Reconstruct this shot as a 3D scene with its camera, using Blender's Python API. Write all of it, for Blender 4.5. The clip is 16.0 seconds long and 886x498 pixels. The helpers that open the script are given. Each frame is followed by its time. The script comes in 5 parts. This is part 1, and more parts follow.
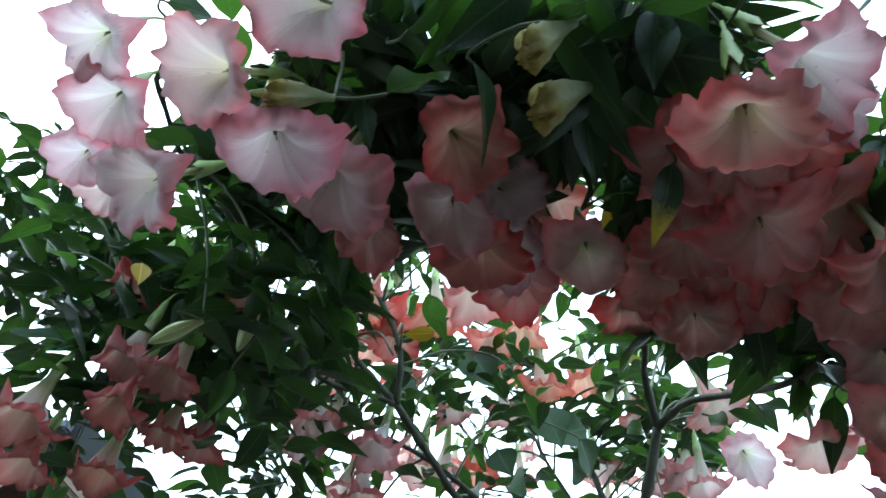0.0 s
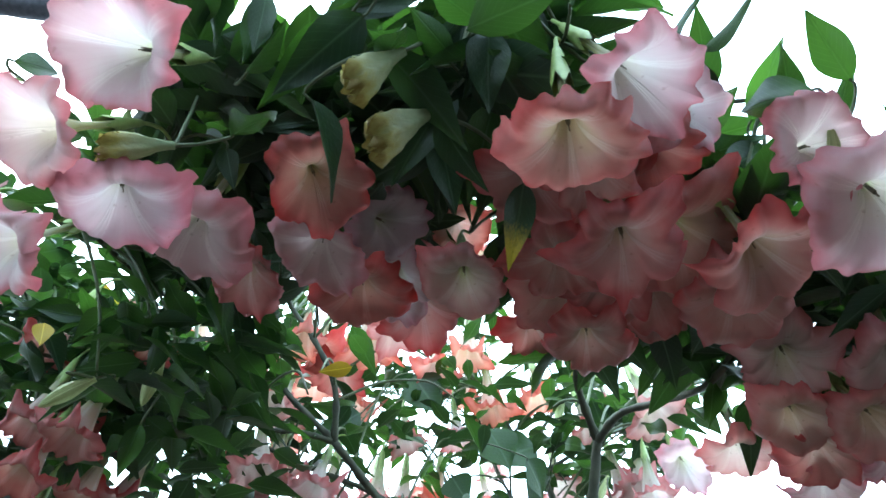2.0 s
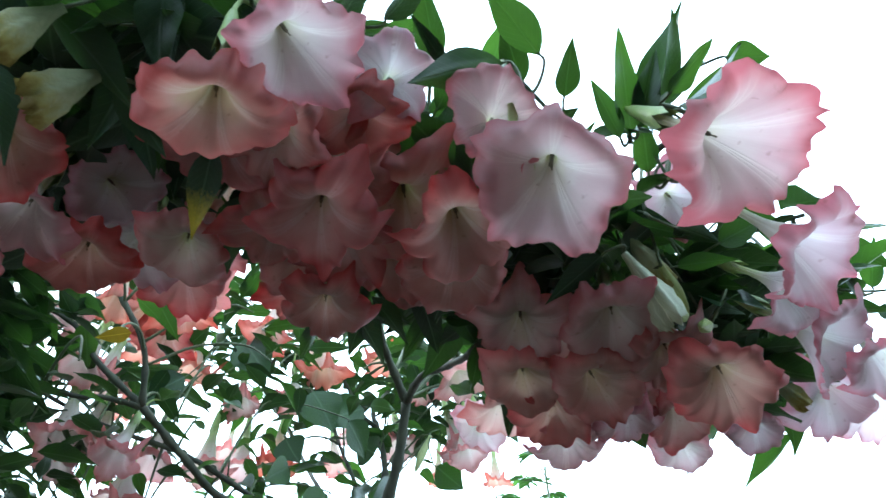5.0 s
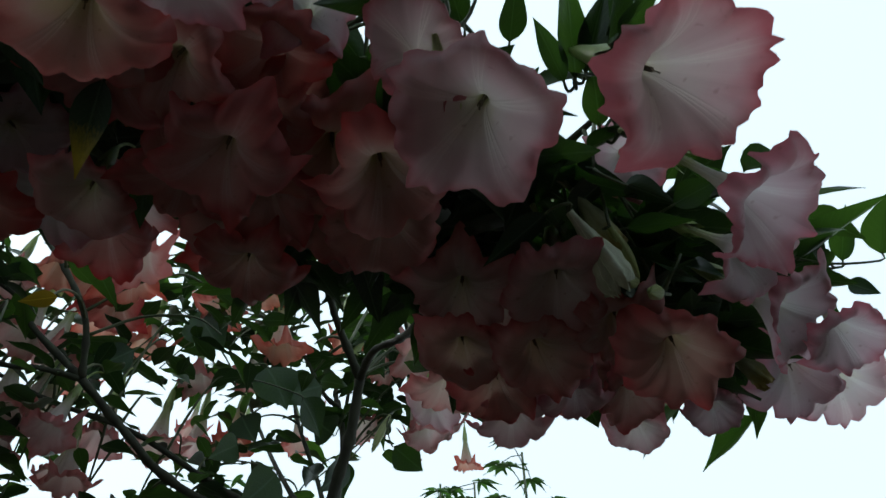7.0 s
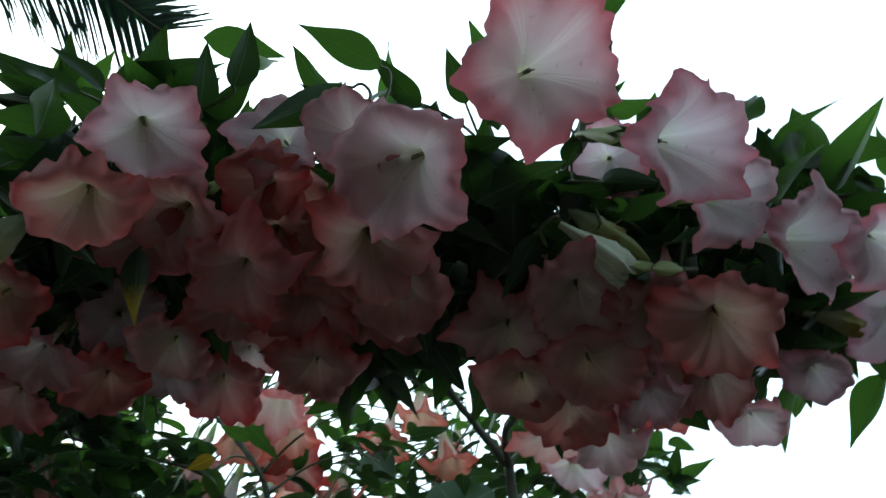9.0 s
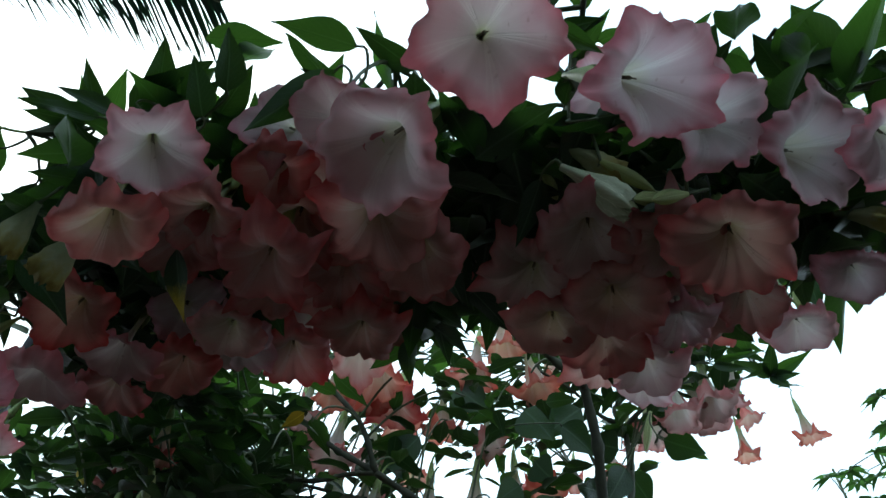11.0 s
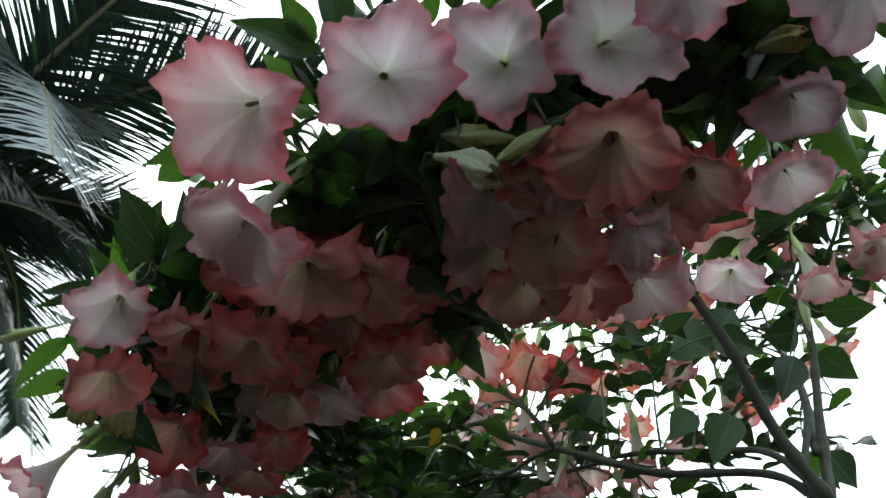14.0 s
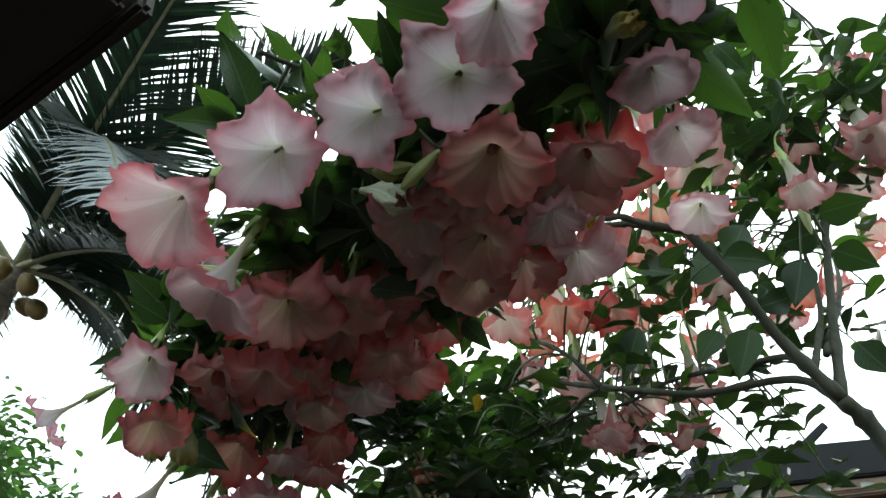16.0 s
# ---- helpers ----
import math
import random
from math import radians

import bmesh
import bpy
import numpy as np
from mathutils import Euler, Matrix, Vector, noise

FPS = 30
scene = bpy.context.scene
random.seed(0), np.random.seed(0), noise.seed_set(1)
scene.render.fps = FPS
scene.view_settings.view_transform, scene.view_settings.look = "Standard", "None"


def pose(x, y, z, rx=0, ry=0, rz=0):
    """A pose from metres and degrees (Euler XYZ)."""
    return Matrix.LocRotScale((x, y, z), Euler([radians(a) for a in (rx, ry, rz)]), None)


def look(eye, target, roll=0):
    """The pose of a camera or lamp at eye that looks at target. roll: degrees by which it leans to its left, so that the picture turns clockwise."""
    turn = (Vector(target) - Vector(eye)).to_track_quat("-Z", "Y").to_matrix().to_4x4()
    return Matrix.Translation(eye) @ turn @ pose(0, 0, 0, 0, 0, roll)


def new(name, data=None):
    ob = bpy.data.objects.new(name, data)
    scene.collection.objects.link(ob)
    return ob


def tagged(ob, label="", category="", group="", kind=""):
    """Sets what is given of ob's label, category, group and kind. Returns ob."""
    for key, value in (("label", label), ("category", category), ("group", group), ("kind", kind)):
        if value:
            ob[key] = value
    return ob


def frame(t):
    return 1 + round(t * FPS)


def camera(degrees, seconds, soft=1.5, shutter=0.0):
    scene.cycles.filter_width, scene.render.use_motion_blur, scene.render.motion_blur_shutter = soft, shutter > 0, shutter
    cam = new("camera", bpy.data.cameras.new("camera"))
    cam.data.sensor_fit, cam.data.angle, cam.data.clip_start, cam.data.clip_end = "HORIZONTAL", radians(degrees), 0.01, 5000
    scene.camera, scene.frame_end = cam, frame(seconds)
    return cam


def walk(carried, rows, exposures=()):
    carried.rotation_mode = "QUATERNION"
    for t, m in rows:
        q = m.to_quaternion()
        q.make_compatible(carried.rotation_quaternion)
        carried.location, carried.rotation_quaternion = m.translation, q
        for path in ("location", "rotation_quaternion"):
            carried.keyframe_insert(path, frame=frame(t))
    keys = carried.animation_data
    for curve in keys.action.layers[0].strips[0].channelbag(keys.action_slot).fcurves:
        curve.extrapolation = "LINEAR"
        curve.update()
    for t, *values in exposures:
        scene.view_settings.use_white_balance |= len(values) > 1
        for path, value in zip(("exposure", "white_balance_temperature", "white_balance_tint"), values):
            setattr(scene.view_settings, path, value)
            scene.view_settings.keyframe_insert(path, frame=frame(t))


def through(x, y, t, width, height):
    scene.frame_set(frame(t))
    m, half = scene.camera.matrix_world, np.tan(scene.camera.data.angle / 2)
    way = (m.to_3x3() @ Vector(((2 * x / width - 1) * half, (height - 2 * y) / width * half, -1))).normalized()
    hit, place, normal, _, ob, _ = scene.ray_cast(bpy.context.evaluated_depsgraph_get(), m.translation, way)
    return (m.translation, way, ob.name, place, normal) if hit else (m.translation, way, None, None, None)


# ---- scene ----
cam = camera(61.6, 16.0, shutter=0.5)
METRES, EYE, TILT, LEAN, TURN = 2.0, 1.5, 45.0, -8.0, 0.0
ROWS = [
    (0.0, 0.0, 0.0, 0.0, -0.0, 0.0, 0.0),
    (0.5, 0.0228, 0.0009, -0.0017, -0.45, 1.53, 1.02),
    (1.0, 0.041, 0.003, 0.001, 0.31, 2.17, 3.53),
    (1.5, 0.0611, 0.0049, 0.0017, -0.33, 2.45, 5.05),
    (2.0, 0.0806, 0.0069, 0.0041, -1.08, 1.62, 4.93),
    (2.5, 0.0965, 0.0018, 0.0121, -1.13, 0.96, 5.97),
    (3.0, 0.1172, -0.0019, 0.0133, -1.24, 0.21, 7.02),
    (3.5, 0.1405, 0.0007, 0.0131, -1.96, 0.29, 8.64),
    (4.0, 0.1598, 0.0031, 0.0047, -3.79, -0.63, 7.68),
    (4.5, 0.194, -0.0009, 0.0004, -6.39, -1.46, 5.29),
    (7.0, 0.2699, 0.0372, -0.0287, -7.49, -2.87, 3.26),
    (7.5, 0.2699, 0.048, -0.0549, -5.37, -0.69, 3.61),
    (8.0, 0.281, 0.0627, -0.0744, -3.52, 3.46, 7.51),
    (8.5, 0.3336, 0.0087, -0.1019, 3.71, 11.1, 15.32),
    (9.0, 0.3819, -0.0084, -0.1139, 8.99, 10.9, 20.97),
    (9.5, 0.4038, -0.0081, -0.1267, 15.29, 11.15, 24.25),
    (12.0, 0.5249, -0.0183, -0.1153, 26.21, 10.56, 34.2),
    (12.5, 0.5628, 0.019, -0.154, 36.12, 16.51, 38.74),
    (13.0, 0.5689, 0.0251, -0.166, 37.99, 17.22, 41.25),
    (13.5, 0.5855, 0.047, -0.1939, 40.86, 18.86, 45.23),
    (14.0, 0.6386, 0.0782, -0.2398, 51.64, 26.47, 47.15),
    (14.5, 0.6745, 0.0861, -0.2689, 57.62, 30.6, 49.37),
    (15.0, 0.7093, 0.0862, -0.2937, 61.0, 32.62, 50.17),
    (15.5, 0.7379, 0.0974, -0.3089, 66.58, 34.13, 52.33),
    (16.0, 0.7569, 0.1067, -0.3321, 72.47, 38.43, 53.99),
]

EXPOSURES = [(0.0, 0.86, 5550, 4), (1.5, 1.45, 5500, 2), (3.5, 1.68, 5450, 4), (4.5, 1.6, 5400, 3), (7.0, -1.05, 6200, 7),
             (7.8, -0.6, 6000, 5), (8.5, 0.25, 5900, 3), (9.0, -0.22, 5750, 2), (9.5, -0.55, 5700, 1),
             (12.0, -0.52, 5900, 3), (12.5, -0.76, 6050, 5), (14.0, 0.08, 6400, 7), (16.0, 0.22, 6550, 7)]
walk(cam, [(t, pose(0, 0, EYE, TILT, LEAN, TURN) @ pose(METRES * x, METRES * y, METRES * z, 90 + pitch, roll, yaw)) for t, x, y, z, yaw, pitch, roll in ROWS], EXPOSURES)

# ---- light: a bright overcast sky, the sun veiled behind the shrub ----
SUN_EL, SUN_AZ = radians(50), radians(-65)
world = bpy.data.worlds.new("overcast")
scene.world = world
world.use_nodes = True
wn, wl = world.node_tree.nodes, world.node_tree.links
sky = wn.new("ShaderNodeTexSky")
sky.sky_type, sky.sun_disc = "NISHITA", False
sky.sun_elevation, sky.sun_rotation = SUN_EL, SUN_AZ
sky.air_density, sky.dust_density, sky.ozone_density = 1.0, 6.0, 1.5
veil = wn.new("ShaderNodeMix")
veil.data_type = "RGBA"
veil.inputs["Factor"].default_value = 0.72
veil.inputs["B"].default_value = (15.8, 18.4, 19.5, 1)
wl.new(sky.outputs["Color"], veil.inputs["A"])
wl.new(veil.outputs["Result"], wn["Background"].inputs["Color"])
wn["Background"].inputs["Strength"].default_value = 0.16

sun_data = bpy.data.lights.new("sun", "SUN")
sun_data.energy, sun_data.angle, sun_data.color = 0.9, radians(14), (1.0, 0.96, 0.9)
sun = new("sun", sun_data)
sun.matrix_world = look((0, 0, 0), (-math.sin(SUN_AZ) * math.cos(SUN_EL), -math.cos(SUN_AZ) * math.cos(SUN_EL), -math.sin(SUN_EL)))


# ---- materials ----
def material(name):
    m = bpy.data.materials.new(name)
    m.use_nodes = True
    m.node_tree.nodes.clear()
    return m, m.node_tree.nodes, m.node_tree.links


def ramp(nodes, stops):
    r = nodes.new("ShaderNodeValToRGB")
    e = r.color_ramp.elements
    while len(e) < len(stops):
        e.new(0.5)
    for el, (p, c) in zip(e, stops):
        el.position, el.color = p, (*c, 1)
    return r


def sheet_shader(nodes, links, colour, through_colour, amount, rough, bump=None, spec=0.5):
    """A thin plant sheet: part of the light passes through it."""
    out = nodes.new("ShaderNodeOutputMaterial")
    p = nodes.new("ShaderNodeBsdfPrincipled")
    p.inputs["Roughness"].default_value = rough
    p.inputs["Specular IOR Level"].default_value = spec
    links.new(colour, p.inputs["Base Color"])
    tr = nodes.new("ShaderNodeBsdfTranslucent")
    links.new(through_colour, tr.inputs["Color"])
    mix = nodes.new("ShaderNodeMixShader")
    if isinstance(amount, float):
        mix.inputs[0].default_value = amount
    else:
        links.new(amount, mix.inputs[0])
    links.new(p.outputs[0], mix.inputs[1])
    links.new(tr.outputs[0], mix.inputs[2])
    if bump is not None:
        links.new(bump, p.inputs["Normal"])
        links.new(bump, tr.inputs["Normal"])
    links.new(mix.outputs[0], out.inputs["Surface"])


def math_node(nodes, links, op, a, b=None, clamp=False):
    n = nodes.new("ShaderNodeMath")
    n.operation, n.use_clamp = op, clamp
    for i, v in enumerate((a, b)):
        if v is None:
            continue
        if isinstance(v, (int, float)):
            n.inputs[i].default_value = v
        else:
            links.new(v, n.inputs[i])
    return n.outputs[0]


def mix_colour(nodes, links, fac, a, b, blend="MIX"):
    n = nodes.new("ShaderNodeMix")
    n.data_type, n.blend_type = "RGBA", blend
    for key, v in (("Factor", fac), ("A", a), ("B", b)):
        if isinstance(v, (int, float)):
            n.inputs[key].default_value = v
        elif isinstance(v, tuple):
            n.inputs[key].default_value = (*v, 1)
        else:
            links.new(v, n.inputs[key])
    return n.outputs["Result"]


def petal_material(name, throat, middle, outer, rim, deepen=2.1, ribbed=0.32):
    m, n, l = material(name)
    uv = n.new("ShaderNodeUVMap")
    uv.uv_map = "along"
    sep = n.new("ShaderNodeSeparateXYZ")
    l.new(uv.outputs[0], sep.inputs[0])
    info = n.new("ShaderNodeObjectInfo")
    # blotches shift the border between the pale throat and the pink rim
    geo = n.new("ShaderNodeTexCoord")
    blot = n.new("ShaderNodeTexNoise")
    blot.noise_dimensions = "4D"
    blot.inputs["Scale"].default_value = 22
    blot.inputs["Detail"].default_value = 3
    l.new(geo.outputs["Object"], blot.inputs["Vector"])
    l.new(math_node(n, l, "MULTIPLY", info.outputs["Random"], 31.0), blot.inputs["W"])
    shift = math_node(n, l, "MULTIPLY", math_node(n, l, "SUBTRACT", blot.outputs["Fac"], 0.5), 0.42)
    own = math_node(n, l, "MULTIPLY", math_node(n, l, "SUBTRACT", info.outputs["Random"], 0.5), 0.14)
    v = math_node(n, l, "ADD", math_node(n, l, "ADD", sep.outputs["Y"], shift), own)
    r = ramp(n, [(0.0, (0.58, 0.66, 0.36)), (0.20, throat), (0.31, tuple(0.4 * p + 0.6 * q for p, q in zip(throat, middle))), (0.48, middle), (0.74, outer), (1.0, rim)])
    l.new(v, r.inputs[0])
    # ribs: a pale band of three lines up to each tip
    five = math_node(n, l, "FRACT", math_node(n, l, "MULTIPLY", sep.outputs["X"], 5.0))
    off = math_node(n, l, "ABSOLUTE", math_node(n, l, "SUBTRACT", five, 0.5))
    comb = math_node(n, l, "COSINE", math_node(n, l, "MULTIPLY", off, 72.0))
    comb = math_node(n, l, "ADD", math_node(n, l, "MULTIPLY", math_node(n, l, "MAXIMUM", comb, 0.0), 0.45), 0.55)
    near = math_node(n, l, "MULTIPLY", math_node(n, l, "SUBTRACT", 0.150, off, True), 14.0, True)
    rib = math_node(n, l, "MULTIPLY", math_node(n, l, "MULTIPLY", comb, near), math_node(n, l, "MULTIPLY", math_node(n, l, "SUBTRACT", 0.92, sep.outputs["Y"], True), 2.2, True))
    # fine veins that run outwards
    vec = n.new("ShaderNodeCombineXYZ")
    l.new(math_node(n, l, "MULTIPLY", sep.outputs["X"], 90.0), vec.inputs[0])
    l.new(math_node(n, l, "MULTIPLY", sep.outputs["Y"], 3.0), vec.inputs[1])
    l.new(info.outputs["Random"], vec.inputs[2])
    vein = n.new("ShaderNodeTexNoise")
    vein.inputs["Scale"].default_value = 1.0
    vein.inputs["Detail"].default_value = 4
    l.new(vec.outputs[0], vein.inputs["Vector"])
    vc = ramp(n, [(0.3, (0.985, 0.97, 0.97)), (0.7, (1, 1, 1))])
    l.new(vein.outputs["Fac"], vc.inputs[0])
    col = mix_colour(n, l, math_node(n, l, "MULTIPLY", rib, ribbed), r.outputs[0], (0.86, 0.86, 0.83))
    col = mix_colour(n, l, 1.0, col, vc.outputs[0], "MULTIPLY")
    # each bloom a little warmer or cooler
    tone = ramp(n, [(0.0, (1.0, 0.93, 0.90)), (0.5, (1, 1, 1)), (1.0, (0.97, 0.94, 0.98))])
    l.new(math_node(n, l, "FRACT", math_node(n, l, "MULTIPLY", info.outputs["Random"], 7.3)), tone.inputs[0])
    col = mix_colour(n, l, 1.0, col, tone.outputs[0], "MULTIPLY")
    # a few brown specks and bruises
    speck = n.new("ShaderNodeTexNoise")
    speck.inputs["Scale"].default_value = 75
    speck.inputs["Detail"].default_value = 1
    l.new(geo.outputs["Object"], speck.inputs["Vector"])
    sm = math_node(n, l, "MULTIPLY", math_node(n, l, "SUBTRACT", speck.outputs["Fac"], 0.70, True), 5.0, True)
    col = mix_colour(n, l, math_node(n, l, "MULTIPLY", sm, 0.5), col, (0.30, 0.16, 0.10))
    bn = n.new("ShaderNodeBump")
    bn.inputs["Strength"].default_value = 0.6
    bn.inputs["Distance"].default_value = 0.003
    hsum = math_node(n, l, "ADD", math_node(n, l, "MULTIPLY", vein.outputs["Fac"], 0.08), math_node(n, l, "MULTIPLY", rib, 0.45))
    l.new(math_node(n, l, "ADD", hsum, math_node(n, l, "MULTIPLY", blot.outputs["Fac"], 0.7)), bn.inputs["Height"])
    deep = n.new("ShaderNodeGamma")
    deep.inputs["Gamma"].default_value = deepen
    l.new(col, deep.inputs["Color"])
    sheet_shader(n, l, col, deep.outputs[0], 0.66, 0.5, bn.outputs[0], 0.3)
    return m


PETALS = {
    "pink": petal_material("petal_pink", (0.70, 0.73, 0.54), (0.73, 0.695, 0.685), (0.72, 0.605, 0.625), (0.66, 0.36, 0.40), 2.1, 0.58),
    # coral's own salmon, reddened further for light filtered through stacked petals
    "coral": petal_material("petal_coral", (0.61, 0.61, 0.39), (0.69, 0.555, 0.50), (0.67, 0.385, 0.36), (0.60, 0.175, 0.17), 2.4),
    "rose": petal_material("petal_rose", (0.62, 0.65, 0.43), (0.71, 0.63, 0.575), (0.69, 0.465, 0.445), (0.62, 0.24, 0.245), 2.3),
    "cream": petal_material("petal_cream", (0.60, 0.63, 0.44), (0.75, 0.69, 0.65), (0.73, 0.56, 0.54), (0.66, 0.33, 0.32), 2.1),
    "peach": petal_material("petal_peach", (0.61, 0.61, 0.42), (0.76, 0.62, 0.54), (0.74, 0.47, 0.40), (0.66, 0.27, 0.22), 2.1),
}


def leaf_material(name, dark, light, through, spread=0.35, turning=False):
    m, n, l = material(name)
    uv = n.new("ShaderNodeUVMap")
    uv.uv_map = "along"
    sep = n.new("ShaderNodeSeparateXYZ")
    l.new(uv.outputs[0], sep.inputs[0])
    info = n.new("ShaderNodeObjectInfo")
    geo = n.new("ShaderNodeNewGeometry")
    rnd = math_node(n, l, "FRACT", math_node(n, l, "ADD", info.outputs["Random"], geo.outputs["Random Per Island"]))
    tc = n.new("ShaderNodeTexCoord")
    noise1 = n.new("ShaderNodeTexNoise")
    noise1.inputs["Scale"].default_value = 22
    noise1.inputs["Detail"].default_value = 5
    l.new(tc.outputs["Object"], noise1.inputs["Vector"])
    base = mix_colour(n, l, math_node(n, l, "ADD", math_node(n, l, "MULTIPLY", rnd, 0.6), math_node(n, l, "MULTIPLY", noise1.outputs["Fac"], 0.4)), dark, light)
    # midrib and side veins, paler
    mid = math_node(n, l, "ABSOLUTE", math_node(n, l, "SUBTRACT", sep.outputs["X"], 0.5))
    rib = math_node(n, l, "SUBTRACT", 1.0, math_node(n, l, "MULTIPLY", mid, 22.0), True)
    side = math_node(n, l, "SINE", math_node(n, l, "MULTIPLY", math_node(n, l, "SUBTRACT", sep.outputs["Y"], math_node(n, l, "MULTIPLY", mid, 0.55)), 62.0))
    side = math_node(n, l, "MULTIPLY", math_node(n, l, "SUBTRACT", side, 0.86, True), 3.0, True)
    veins = math_node(n, l, "MAXIMUM", rib, math_node(n, l, "MULTIPLY", side, 0.55))
    base = mix_colour(n, l, math_node(n, l, "MULTIPLY", veins, 0.6), base, tuple(c * 2.2 + 0.03 for c in light))
    # odd yellowing leaf, brown nibbled margins
    old = math_node(n, l, "MULTIPLY", math_node(n, l, "SUBTRACT", rnd, 0.9994, True), 1500.0, True)
    if turning:
        old = math_node(n, l, "MULTIPLY", math_node(n, l, "SUBTRACT", math_node(n, l, "ADD", sep.outputs["Y"], math_node(n, l, "MULTIPLY", noise1.outputs["Fac"], 0.3)), 0.62, True), 3.0, True)
    base = mix_colour(n, l, old, base, (0.42, 0.33, 0.03))
    edge = math_node(n, l, "MULTIPLY", math_node(n, l, "SUBTRACT", noise1.outputs["Fac"], 0.66, True), 6.0, True)
    base = mix_colour(n, l, math_node(n, l, "MULTIPLY", edge, 0.45), base, (0.10, 0.07, 0.025))
    thr = mix_colour(n, l, math_node(n, l, "MULTIPLY", veins, 0.4), mix_colour(n, l, old, through, (0.7, 0.5, 0.03)), tuple(c * 0.55 for c in through))
    bn = n.new("ShaderNodeBump")
    bn.inputs["Strength"].default_value = 0.5
    bn.inputs["Distance"].default_value = 0.0015
    l.new(math_node(n, l, "SUBTRACT", noise1.outputs["Fac"], math_node(n, l, "MULTIPLY", veins, 0.6)), bn.inputs["Height"])
    # thick old leaves and thin young ones
    thin = math_node(n, l, "FRACT", math_node(n, l, "MULTIPLY", rnd, 5.7))
    sheet_shader(n, l, base, thr, math_node(n, l, "MULTIPLY", math_node(n, l, "ADD", math_node(n, l, "MULTIPLY", thin, thin), 0.18), spread * 1.6), 0.36, bn.outputs[0], 0.28)
    return m


LEAF = leaf_material("leaf_green", (0.012, 0.028, 0.018), (0.027, 0.052, 0.024), (0.075, 0.175, 0.018), 0.24)
PALM_LEAF = leaf_material("palm_leaf", (0.010, 0.022, 0.016), (0.024, 0.042, 0.026), (0.02, 0.06, 0.02), 0.14)
# base colour lightened to stand in for sky gloss on one frond
GLOSS_TINT_FROND = leaf_material("gloss_tint_frond", (0.20, 0.23, 0.23), (0.34, 0.38, 0.38), (0.10, 0.12, 0.08), 0.12)
FAR_LEAF = leaf_material("far_leaf", (0.03, 0.07, 0.025), (0.07, 0.15, 0.04), (0.10, 0.24, 0.04), 0.3)


def solid(name, c1, c2, scale, rough, bump=0.3, detail=6, stretch=(1, 1, 1), metal=0.0, dist=0.004):
    m, n, l = material(name)
    tc = n.new("ShaderNodeTexCoord")
    mp = n.new("ShaderNodeMapping")
    mp.inputs["Scale"].default_value = stretch
    l.new(tc.outputs["Object"], mp.inputs["Vector"])
    a = n.new("ShaderNodeTexNoise")
    a.inputs["Scale"].default_value, a.inputs["Detail"].default_value = scale, detail
    b = n.new("ShaderNodeTexNoise")
    b.inputs["Scale"].default_value, b.inputs["Detail"].default_value = scale * 0.13, 3
    l.new(mp.outputs[0], a.inputs["Vector"])
    l.new(mp.outputs[0], b.inputs["Vector"])
    f = math_node(n, l, "ADD", math_node(n, l, "MULTIPLY", a.outputs["Fac"], 0.6), math_node(n, l, "MULTIPLY", b.outputs["Fac"], 0.4))
    r = ramp(n, [(0.32, c1), (0.68, c2)])
    l.new(f, r.inputs[0])
    p = n.new("ShaderNodeBsdfPrincipled")
    p.inputs["Roughness"].default_value, p.inputs["Metallic"].default_value = rough, metal
    l.new(r.outputs[0], p.inputs["Base Color"])
    bn = n.new("ShaderNodeBump")
    bn.inputs["Strength"].default_value, bn.inputs["Distance"].default_value = bump, dist
    l.new(a.outputs["Fac"], bn.inputs["Height"])
    l.new(bn.outputs[0], p.inputs["Normal"])
    o = n.new("ShaderNodeOutputMaterial")
    l.new(p.outputs[0], o.inputs["Surface"])
    return m


BARK = solid("shrub_bark", (0.012, 0.014, 0.008), (0.052, 0.056, 0.031), 45, 0.8, 1.0, stretch=(1, 1, 0.3))
TWIG = solid("green_twig", (0.035, 0.055, 0.02), (0.09, 0.11, 0.05), 80, 0.6, 0.3)
CALYX = solid("calyx_green", (0.16, 0.24, 0.06), (0.30, 0.38, 0.12), 60, 0.5, 0.2)
ANTHER = solid("anther_brown", (0.05, 0.04, 0.025), (0.16, 0.13, 0.08), 300, 0.8, 0.2)
def wilted_material():
    m, n, l = material("wilted_petal")
    uv = n.new("ShaderNodeUVMap")
    uv.uv_map = "along"
    sep = n.new("ShaderNodeSeparateXYZ")
    l.new(uv.outputs[0], sep.inputs[0])
    tc = n.new("ShaderNodeTexCoord")
    nz = n.new("ShaderNodeTexNoise")
    nz.inputs["Scale"].default_value, nz.inputs["Detail"].default_value = 5, 5
    l.new(tc.outputs["Object"], nz.inputs["Vector"])
    v = math_node(n, l, "ADD", sep.outputs["Y"], math_node(n, l, "MULTIPLY", math_node(n, l, "SUBTRACT", nz.outputs["Fac"], 0.5), 0.5))
    r = ramp(n, [(0.1, (0.24, 0.31, 0.17)), (0.55, (0.40, 0.43, 0.25)), (0.8, (0.36, 0.33, 0.10)), (1.0, (0.22, 0.16, 0.04))])
    l.new(v, r.inputs[0])
    bn = n.new("ShaderNodeBump")
    bn.inputs["Strength"].default_value, bn.inputs["Distance"].default_value = 0.7, 0.003
    l.new(nz.outputs["Fac"], bn.inputs["Height"])
    sheet_shader(n, l, r.outputs[0], r.outputs[0], 0.35, 0.5, bn.outputs[0], 0.3)
    return m


